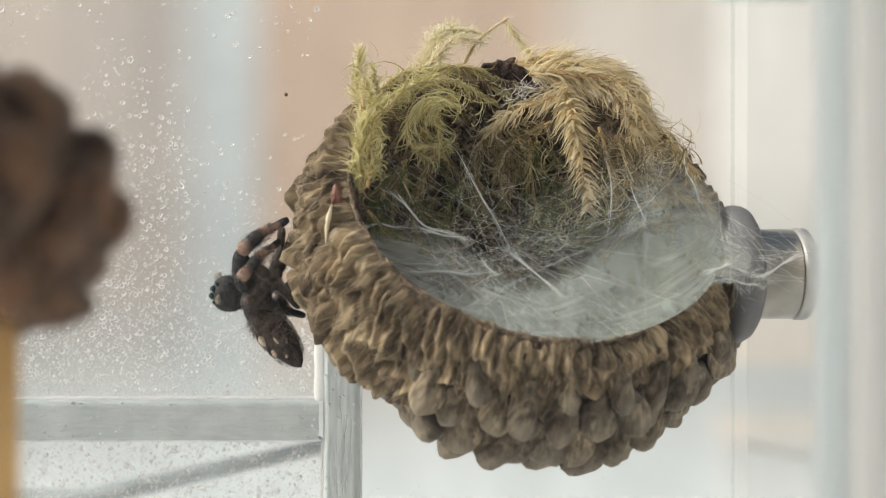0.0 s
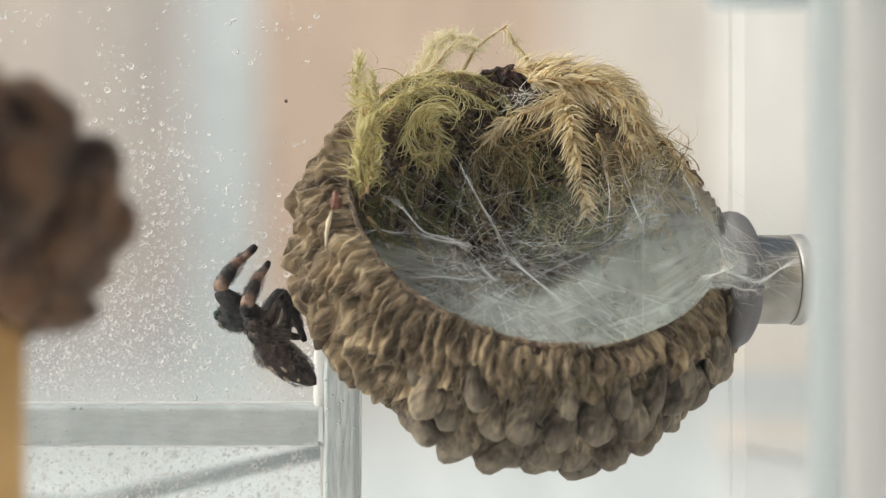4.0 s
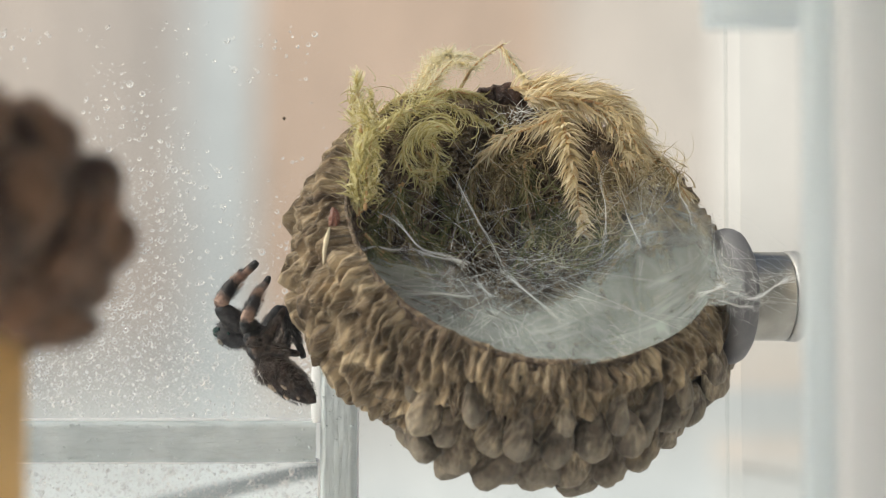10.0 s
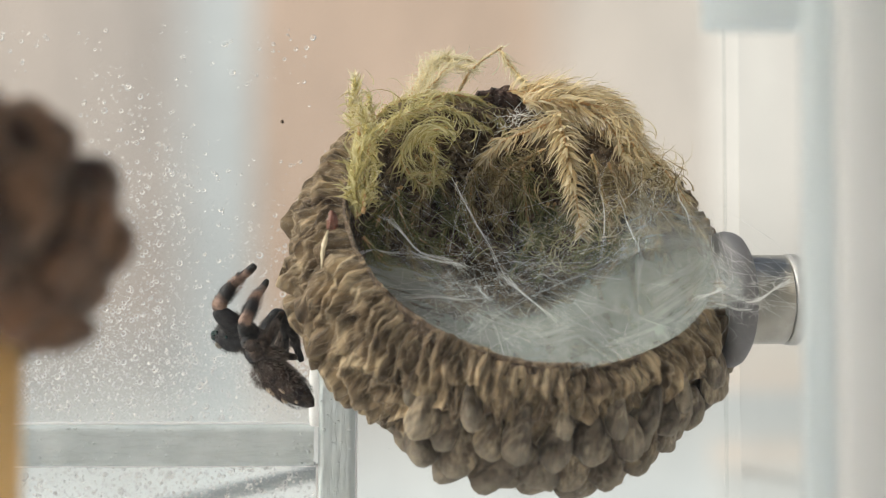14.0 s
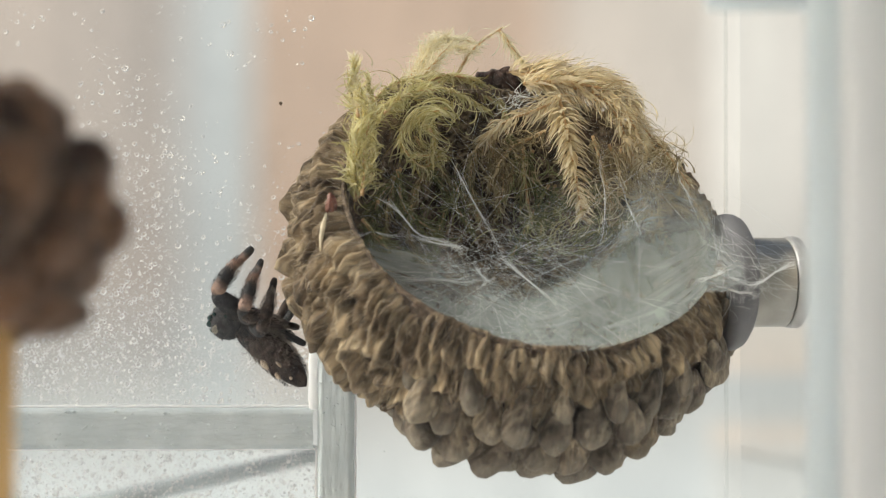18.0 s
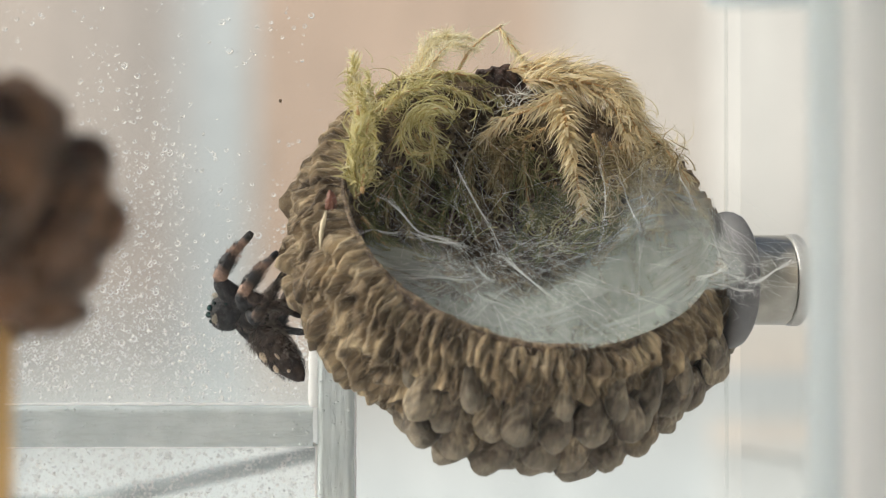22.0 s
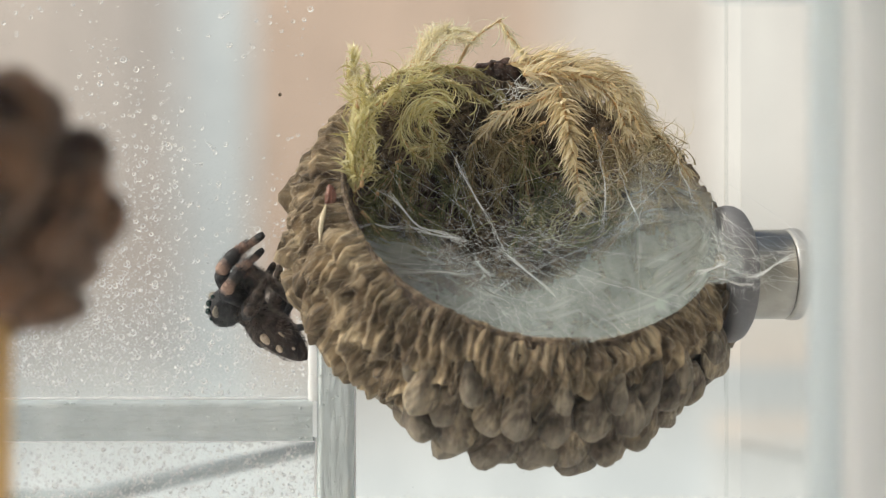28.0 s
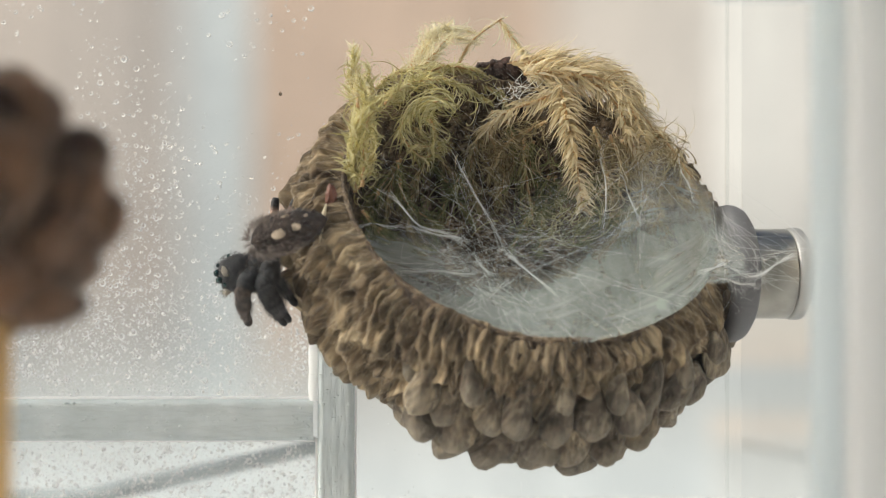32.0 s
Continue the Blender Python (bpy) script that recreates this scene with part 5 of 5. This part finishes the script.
tuft_hair = hairs(((1.7, 0, 0), (1.4, 1.5, 1.46)), 1100, 0.7, rng, (-0.9, 0, 0), 0.016)
part("hair", tuft_hair, MAT_HAIR, abdomen, "grey-brown hair")
for sx, sy, a, b in ((0.3, 0.62, 0.54, 0.44), (-1.3, 0.4, 0.4, 0.34), (-2.3, -0.45, 0.18, 0.15), (-0.6, -0.85, 0.34, 0.12)):
    u = (3.0 - sx) / 6.9
    r = math.sin(math.pi * u) ** 0.52 * (1.08 - 0.32 * u)
    sz = 1.52 * r * math.sqrt(max(0.05, 1 - (sy / (1.85 * r)) ** 2))
    part("spot", Geo().ball((sx, sy, sz + 0.06), (a, b, 0.17), n=12, m=6, wobble=0.4, freq=3), MAT_SPOT, abdomen, "cream-peach spot")
part("spinneret", Geo().tube([(-2.7, 0, -0.1), (-3.3, 0, -0.25)], [0.3, 0.12], 8), MAT_BLACK, abdomen)

FEMUR, SHIN = 3.9, 5.6
HIPS = [(-1.7, -0.8, -0.5), (-2.2, -0.95, -0.6), (-2.7, -0.95, -0.6), (-3.2, -0.8, -0.6)]
HIPS += [(x, -y, z) for x, y, z in HIPS]
LEGS = []
for k, hip in enumerate(HIPS):
    first = k % 4 == 0
    w = 2.25 if first else 1.95
    leg = part("leg", Geo().tube(smooth_path([(-0.35, 0, 0), (0.6, 0, 0.12), (2.1, 0, 0.12), (FEMUR + 0.1, 0, 0)], 5), [w * q for q in [0.2, 0.25, 0.3, 0.36, 0.4, 0.44, 0.46, 0.48, 0.49, 0.48, 0.46, 0.44, 0.41, 0.38, 0.33, 0.24]], 10), MAT_BLACK, spider, "stout black upper leg")
    part("hair", hairs(((1.7, 0, 0.1), (1.5, 0.45 * w, 0.45 * w)), 480, 0.28, rng, (0.8, 0, 0), 0.018), MAT_HAIR_DARK, leg)
    part("hair", hairs(((1.7, 0, 0.1), (1.6, 0.45 * w, 0.45 * w)), 200, 0.32, rng, (0.8, 0, 0), 0.018), MAT_HAIR, leg, "grey-brown hair")
    shin_path = smooth_path([(-0.1, 0, 0), (1.3, 0, 0.3), (2.7, 0, 0.4), (3.9, 0, 0.15), (SHIN, 0, -0.1)], 5)
    widths = [0.2, 0.31, 0.35, 0.34, 0.32, 0.31, 0.32, 0.34, 0.33, 0.3, 0.26, 0.23, 0.21, 0.2, 0.19, 0.18, 0.19, 0.2, 0.2, 0.19, 0.13]
    shin = part("lower_leg", Geo().tube(shin_path, [(0.92 if k < 4 else 0.95) * w * q for q in widths], 9), MAT_LEG if k < 2 else MAT_LEG_DARK if k < 5 else MAT_BLACK, leg, "salmon lower leg with black bands" if k < 2 else "dark grizzled lower leg")
    part("hair", hairs(((2.1, 0, 0.25), (2.1, 0.5, 0.5)), 1100, 0.46, rng, (1.1, 0, 0), 0.016), MAT_LEG if k < 2 else MAT_HAIR if k < 5 else MAT_HAIR_DARK, shin)
    LEGS.append((leg, shin, Vector(hip)))

# time; head; forward; back; abdomen; its rear; its back; tips of four near legs; tips of four far legs
STANCES = [
    (0.0, (-20.6, 3.0, 115.7), (-0.9, -0.15, 0.15), (-0.35, -0.85, -0.4), (-16.0, 3.0, 111.7), (0.62, -0.1, -0.78), (-0.5, -0.75, -0.35),
     [(-14.8, 2.0, 122.9), (-15.5, 2.0, 120.9), (-15.0, 2.0, 118.7), (-13.7, 2.0, 114.4)], [(-15.9, 6.0, 122.1), (-15.2, 8.0, 116.9), (-14.9, 7.0, 116.7), (-13.8, 7.0, 113.3)]),
    (0.5, (-21.0, 3.0, 115.3), (-0.92, -0.1, 0.2), (-0.3, -0.7, -0.55), (-15.6, 3.0, 111.1), (0.65, -0.1, -0.75), (-0.5, -0.7, -0.4),
     [(-16.8, 2.0, 122.8), (-16.4, 2.0, 120.3), (-15.0, 2.0, 118.6), (-13.7, 2.0, 114.0)], [(-19.3, 6.0, 122.8), (-15.2, 8.0, 116.8), (-14.9, 7.0, 116.6), (-13.8, 7.0, 113.2)]),
    (1.0, (-20.7, 3.0, 114.9), (-0.93, 0, 0.25), (-0.25, -0.55, -0.7), (-15.5, 3.0, 110.9), (0.7, 0, -0.7), (-0.5, -0.65, -0.5),
     [(-17.7, 2.0, 122.4), (-16.2, 2.0, 119.9), (-15.0, 2.0, 118.0), (-13.7, 2.0, 113.5)], [(-20.4, 6.0, 122.7), (-15.2, 8.0, 116.2), (-14.9, 7.0, 116.0), (-13.8, 7.0, 112.6)]),
    (2.0, (-20.5, 3.0, 114.0), (-0.93, 0, 0.3), (-0.2, -0.45, -0.8), (-15.7, 3.0, 110.7), (0.72, 0, -0.68), (-0.5, -0.55, -0.6),
     [(-17.5, 2.0, 121.9), (-15.8, 2.0, 119.9), (-14.9, 2.0, 117.8), (-13.7, 2.0, 112.7)], [(-19.7, 6.0, 122.6), (-15.2, 8.0, 115.6), (-14.9, 7.0, 115.4), (-13.8, 7.0, 112.1)]),
    (3.0, (-20.5, 3.0, 114.1), (-0.93, 0, 0.3), (-0.2, -0.45, -0.8), (-15.5, 3.0, 110.3), (0.74, 0, -0.66), (-0.5, -0.55, -0.6),
     [(-17.6, 2.0, 121.2), (-16.4, 2.0, 119.4), (-14.9, 2.0, 117.0), (-13.7, 2.0, 112.4)], [(-19.8, 6.0, 121.5), (-15.2, 8.0, 115.3), (-14.9, 7.0, 115.2), (-13.8, 7.0, 111.8)]),
    (3.5, (-20.3, 3.0, 113.9), (-0.93, 0, 0.27), (-0.2, -0.45, -0.8), (-15.3, 3.0, 109.9), (0.78, 0, -0.62), (-0.5, -0.55, -0.6),
     [(-18.0, 2.0, 120.9), (-16.7, 2.0, 119.3), (-15.2, 2.0, 116.3), (-13.7, 2.0, 112.0)], [(-15.5, 7.5, 115.7), (-15.2, 8.0, 114.9), (-14.9, 7.0, 114.7), (-13.8, 7.0, 111.3)]),
] + [
    (t, (-20.1, 3.0, 113.9), (-0.93, 0, 0.25), (-0.2, -0.45, -0.8), (-15.0, 3.0, 109.7), (0.78, 0, -0.62), (-0.5, -0.55, -0.6),
     [(-17.6, 2.0, 121.0), (-16.4, 2.0, 119.5), (-14.9, 2.0, 116.4), (-13.5, 2.0, 112.0)], [(-15.3, 7.5, 115.8), (-15.0, 8.0, 114.9), (-14.8, 7.0, 114.8), (-13.6, 7.0, 111.3)]) for t in (5.5, 9.0, 13.0, 17.5)
] + [
    (18.0, (-20.3, 3.0, 113.7), (-0.92, -0.1, 0.2), (-0.3, -0.75, -0.55), (-15.3, 3.0, 110.4), (0.68, 0, -0.72), (-0.5, -0.7, -0.4),
     [(-17.7, 2.0, 121.0), (-16.8, 2.0, 119.8), (-15.5, 2.0, 118.0), (-13.2, 2.0, 113.3)], [(-14.9, 7.5, 115.7), (-14.6, 8.0, 114.8), (-14.4, 7.0, 114.7), (-13.2, 7.0, 111.3)]),
    (18.5, (-20.5, 3.0, 113.5), (-0.9, -0.15, 0.15), (-0.35, -0.85, -0.4), (-15.1, 3.0, 110.4), (0.66, -0.1, -0.74), (-0.45, -0.8, -0.3),
     [(-16.7, 2.0, 120.7), (-16.3, 2.0, 119.7), (-15.3, 2.0, 118.2), (-13.2, 2.0, 113.5)], [(-14.9, 7.5, 116.1), (-14.6, 8.0, 115.3), (-14.4, 7.0, 115.1), (-13.3, 7.0, 111.7)]),
    (19.0, (-20.6, 3.0, 113.6), (-0.9, -0.15, 0.1), (-0.35, -0.88, -0.3), (-15.1, 3.0, 110.7), (0.66, -0.1, -0.74), (-0.45, -0.85, -0.25),
     [(-16.1, 2.0, 120.9), (-16.4, 2.0, 119.9), (-14.8, 2.0, 118.7), (-13.2, 2.0, 113.6)], [(-14.9, 7.5, 116.6), (-14.6, 8.0, 115.8), (-14.4, 7.0, 115.6), (-13.3, 7.0, 112.2)]),
    (20.0, (-20.4, 3.0, 114.3), (-0.9, -0.15, 0.15), (-0.35, -0.85, -0.4), (-15.3, 3.0, 110.8), (0.66, -0.1, -0.74), (-0.5, -0.75, -0.35),
     [(-17.7, 2.0, 121.7), (-15.4, 2.0, 120.2), (-14.5, 2.0, 118.4), (-12.9, 2.0, 114.1)], [(-14.9, 7.5, 116.5), (-14.7, 8.0, 115.7), (-14.4, 7.0, 115.5), (-13.3, 7.0, 112.1)]),
    (23.0, (-20.3, 3.0, 114.5), (-0.9, -0.12, 0.18), (-0.35, -0.85, -0.42), (-15.4, 3.0, 110.8), (0.66, -0.1, -0.74), (-0.5, -0.75, -0.35),
     [(-17.8, 2.0, 122.5), (-15.2, 2.0, 120.4), (-14.5, 2.0, 118.5), (-12.8, 2.0, 114.2)], [(-14.8, 7.5, 116.6), (-14.5, 8.0, 115.8), (-14.3, 7.0, 115.6), (-13.2, 7.0, 112.3)]),
    (24.5, (-20.1, 3.0, 114.5), (-0.92, -0.05, 0.25), (-0.3, -0.75, -0.55), (-15.4, 3.0, 110.7), (0.68, -0.1, -0.72), (-0.5, -0.7, -0.4),
     [(-17.6, 2.0, 122.4), (-16.2, 2.0, 119.8), (-14.7, 2.0, 118.3), (-12.8, 2.0, 114.0)], [(-14.8, 7.5, 116.4), (-14.5, 8.0, 115.6), (-14.3, 7.0, 115.4), (-13.1, 7.0, 112.0)]),
    (25.5, (-19.8, 3.0, 114.7), (-0.93, 0, 0.3), (-0.25, -0.65, -0.68), (-15.4, 3.0, 110.7), (0.68, -0.1, -0.72), (-0.5, -0.7, -0.4),
     [(-17.5, 2.0, 122.1), (-16.3, 2.0, 119.5), (-14.7, 2.0, 117.9), (-12.8, 2.0, 113.9)], [(-14.8, 7.5, 116.3), (-14.5, 8.0, 115.5), (-14.3, 7.0, 115.3), (-13.1, 7.0, 111.9)]),
    (27.5, (-20.2, 3.0, 114.4), (-0.9, -0.15, 0.1), (-0.35, -0.9, -0.25), (-15.6, 3.0, 111.6), (0.7, -0.1, -0.68), (-0.4, -0.88, -0.2),
     [(-17.6, 2.0, 121.5), (-17.1, 2.0, 120.1), (-15.7, 2.0, 118.1), (-13.4, 2.0, 114.4)], [(-14.8, 7.5, 116.2), (-14.5, 8.0, 115.4), (-14.3, 7.0, 115.2), (-13.2, 7.0, 111.8)]),
    (28.5, (-20.5, 3.0, 114.4), (-0.92, -0.2, 0.0), (-0.3, -0.95, -0.05), (-15.2, 3.0, 112.3), (0.78, 0, -0.6), (-0.2, -0.95, -0.1),
     [(-15.5, 2.0, 121.6), (-16.1, 2.0, 120.0), (-15.3, 2.0, 119.3), (-13.7, 2.0, 115.3)], [(-16.4, 6.0, 120.7), (-15.2, 7.0, 119.3), (-14.0, 7.0, 115.1), (-13.0, 6.5, 112.6)]),
    (29.0, (-20.6, 3.0, 114.9), (-0.92, -0.2, 0.0), (-0.3, -0.95, 0.0), (-15.7, 3.0, 113.0), (0.82, 0, -0.55), (-0.15, -0.97, 0.0),
     [(-15.4, 2.0, 121.2), (-16.3, 2.0, 119.9), (-15.3, 2.0, 119.4), (-13.7, 2.0, 115.3)], [(-16.6, 6.0, 117.2), (-15.4, 7.0, 116.2), (-14.2, 7.0, 114.4), (-13.0, 6.0, 113.0)]),
    (29.3, (-19.7, -2.0, 115.4), (-0.92, -0.2, 0.0), (-0.3, -0.95, 0.05), (-14.8, -2.0, 114.4), (0.9, 0, -0.4), (-0.1, -0.98, 0.1),
     [(-14.6, -3.0, 120.8), (-15.5, -2.0, 120.2), (-14.2, -2.0, 119.6), (-12.9, -2.0, 116.5)], [(-17.4, 1.0, 114.2), (-15.8, 1.0, 113.2), (-14.0, 1.0, 112.9), (-12.6, 1.0, 112.7)]),
    (29.6, (-19.0, -4.0, 116.4), (-0.92, -0.2, -0.05), (-0.3, -0.95, 0.15), (-14.5, -8.5, 117.0), (0.98, 0, 0.05), (-0.05, -0.98, 0.2),
     [(-15.0, 0.0, 120.7), (-14.5, 0.0, 120.4), (-13.4, 0.0, 120.2), (-12.1, 0.0, 118.6)], [(-18.0, -3.0, 112.9), (-16.3, -3.0, 112.5), (-14.0, -3.0, 112.4), (-13.0, -3.0, 113.0)]),
    (30.0, (-18.8, -4.0, 116.9), (-0.9, -0.2, -0.2), (-0.3, -0.9, 0.3), (-14.4, -8.5, 118.9), (0.95, 0, 0.2), (0.0, -0.95, 0.3),
     [(-15.6, 1.0, 122.0), (-14.6, 1.0, 121.8), (-13.3, 1.0, 121.8), (-11.8, 0.0, 121.2)], [(-18.0, -3.0, 112.6), (-16.0, -3.0, 112.4), (-13.8, -3.0, 113.0), (-13.0, -3.0, 113.5)]),
    (30.5, (-18.7, -4.0, 117.0), (-0.88, -0.2, -0.25), (-0.3, -0.88, 0.35), (-14.2, -8.5, 119.9), (0.93, 0, 0.25), (0.0, -0.93, 0.35),
     [(-15.7, 1.0, 122.5), (-14.7, 1.0, 122.5), (-13.3, 1.0, 122.5), (-11.9, 0.0, 122.2)], [(-17.7, -3.0, 112.4), (-15.5, -3.0, 112.4), (-13.6, -3.0, 113.2), (-13.1, -3.0, 114.0)]),
    (31.0, (-18.5, -4.0, 117.3), (-0.86, -0.2, -0.3), (-0.3, -0.86, 0.4), (-13.6, -8.5, 120.3), (0.93, 0, 0.25), (0.0, -0.93, 0.35),
     [(-15.8, 1.0, 123.4), (-14.2, 1.0, 123.8), (-12.8, 1.0, 123.5), (-11.6, 0.0, 122.7)], [(-17.5, -3.0, 112.6), (-14.9, -3.0, 112.6), (-13.5, -3.0, 113.2), (-12.8, -3.0, 114.4)]),
    (31.5, (-18.3, -4.0, 117.4), (-0.86, -0.2, -0.3), (-0.3, -0.86, 0.4), (-13.4, -8.5, 120.8), (0.93, 0, 0.25), (0.0, -0.93, 0.35),
     [(-15.5, 1.0, 124.2), (-13.9, 1.0, 124.3), (-12.5, 1.0, 124.0), (-11.6, 0.0, 122.9)], [(-17.4, -3.0, 112.8), (-14.7, -3.0, 112.8), (-13.5, -3.0, 113.1), (-12.8, -3.0, 114.6)]),
    (32.0, (-18.1, -4.0, 117.9), (-0.86, -0.2, -0.3), (-0.3, -0.86, 0.4), (-13.1, -8.5, 121.4), (0.93, 0, 0.3), (0.0, -0.93, 0.35),
     [(-15.2, 1.0, 124.8), (-13.3, 1.0, 124.8), (-12.2, 1.0, 124.4), (-11.3, 0.0, 123.2)], [(-17.1, -3.0, 113.1), (-13.8, -3.0, 113.1), (-13.4, -3.0, 113.4), (-12.8, -3.0, 114.9)]),
]


def frame_of(origin, forward, back):
    """A pose with x along forward and z towards back."""
    x = Vector(forward).normalized()
    z = (Vector(back) - x * Vector(back).dot(x)).normalized()
    m = Matrix((x, z.cross(x), z)).transposed().to_4x4()
    m.translation = Vector(origin)
    return m


def leg_pose(root, hip, tip, folded):
    """Poses of upper and lower leg, in the spider's space, so that the tip is met."""
    h = Vector(hip)
    t = root.inverted() @ Vector(tip)
    d = t - h
    reach = min(max(d.length, 3.2), FEMUR + SHIN - 0.05)
    u = d.normalized()
    a = (FEMUR ** 2 + reach ** 2 - SHIN ** 2) / (2 * reach)
    raised = Vector((1.0, -0.25, 0.45)) if h.x > -2.0 else Vector((0.15, -0.8, 0.5)) if h.x > -2.5 else Vector((-0.3, -0.8, 0.8))
    out = raised.lerp(Vector((-0.5, -0.6, -0.7)), folded) if h.y < 0 else Vector((-0.5, h.y * 0.55, -0.5)).lerp(Vector((0.2, 0.3, 0.9)), folded)
    out = (out - u * out.dot(u)).normalized()
    knee = h + u * a + out * math.sqrt(max(0, FEMUR ** 2 - a * a))
    end = h + u * reach
    hinge = u.cross(out)
    upper = frame_of(h, knee - h, hinge.cross(knee - h))
    lower = frame_of(knee, end - knee, hinge.cross(end - knee))
    return upper, upper.inverted() @ lower


def between(a, b, u):
    """A stance on the way from a to b."""
    def mix(p, q):
        if isinstance(p, (int, float)):
            return p + (q - p) * u
        return [mix(x, y) for x, y in zip(p, q)]

    return tuple(mix(a, b))


def metres(m):
    m = m.copy()
    m.translation = m.translation * MM
    return m


def motions():
    body, rear, upper, lower = [], [], [[] for _ in LEGS], [[] for _ in LEGS]
    steps = [STANCES[0]]
    for a, b in zip(STANCES, STANCES[1:]):
        steps += [between(a, b, 1 / 3), between(a, b, 2 / 3), b]
    for t, head, fwd, back, tail, rearward, tail_back, near, far in steps:
        root = frame_of(head, fwd, back)
        body.append((t, metres(root)))
        rear.append((t, metres(root.inverted() @ frame_of(tail, -Vector(rearward), tail_back))))
        # the legs on the spider's right side lie nearer the cap's upper edge
        for k, tip in enumerate(list(near) + list(far)):
            up, low = leg_pose(root, LEGS[k][2], tip, max(0, min(1, (t - 28.6) / 1.4)))
            upper[k].append((t, metres(up)))
            lower[k].append((t, metres(low)))
    if body[-1][0] < 32:
        raise ValueError("the last stance is missing")
    walk(spider, body)
    walk(abdomen, rear)
    for k, (leg, shin, _) in enumerate(LEGS):
        walk(leg, upper[k])
        walk(shin, lower[k])


motions()
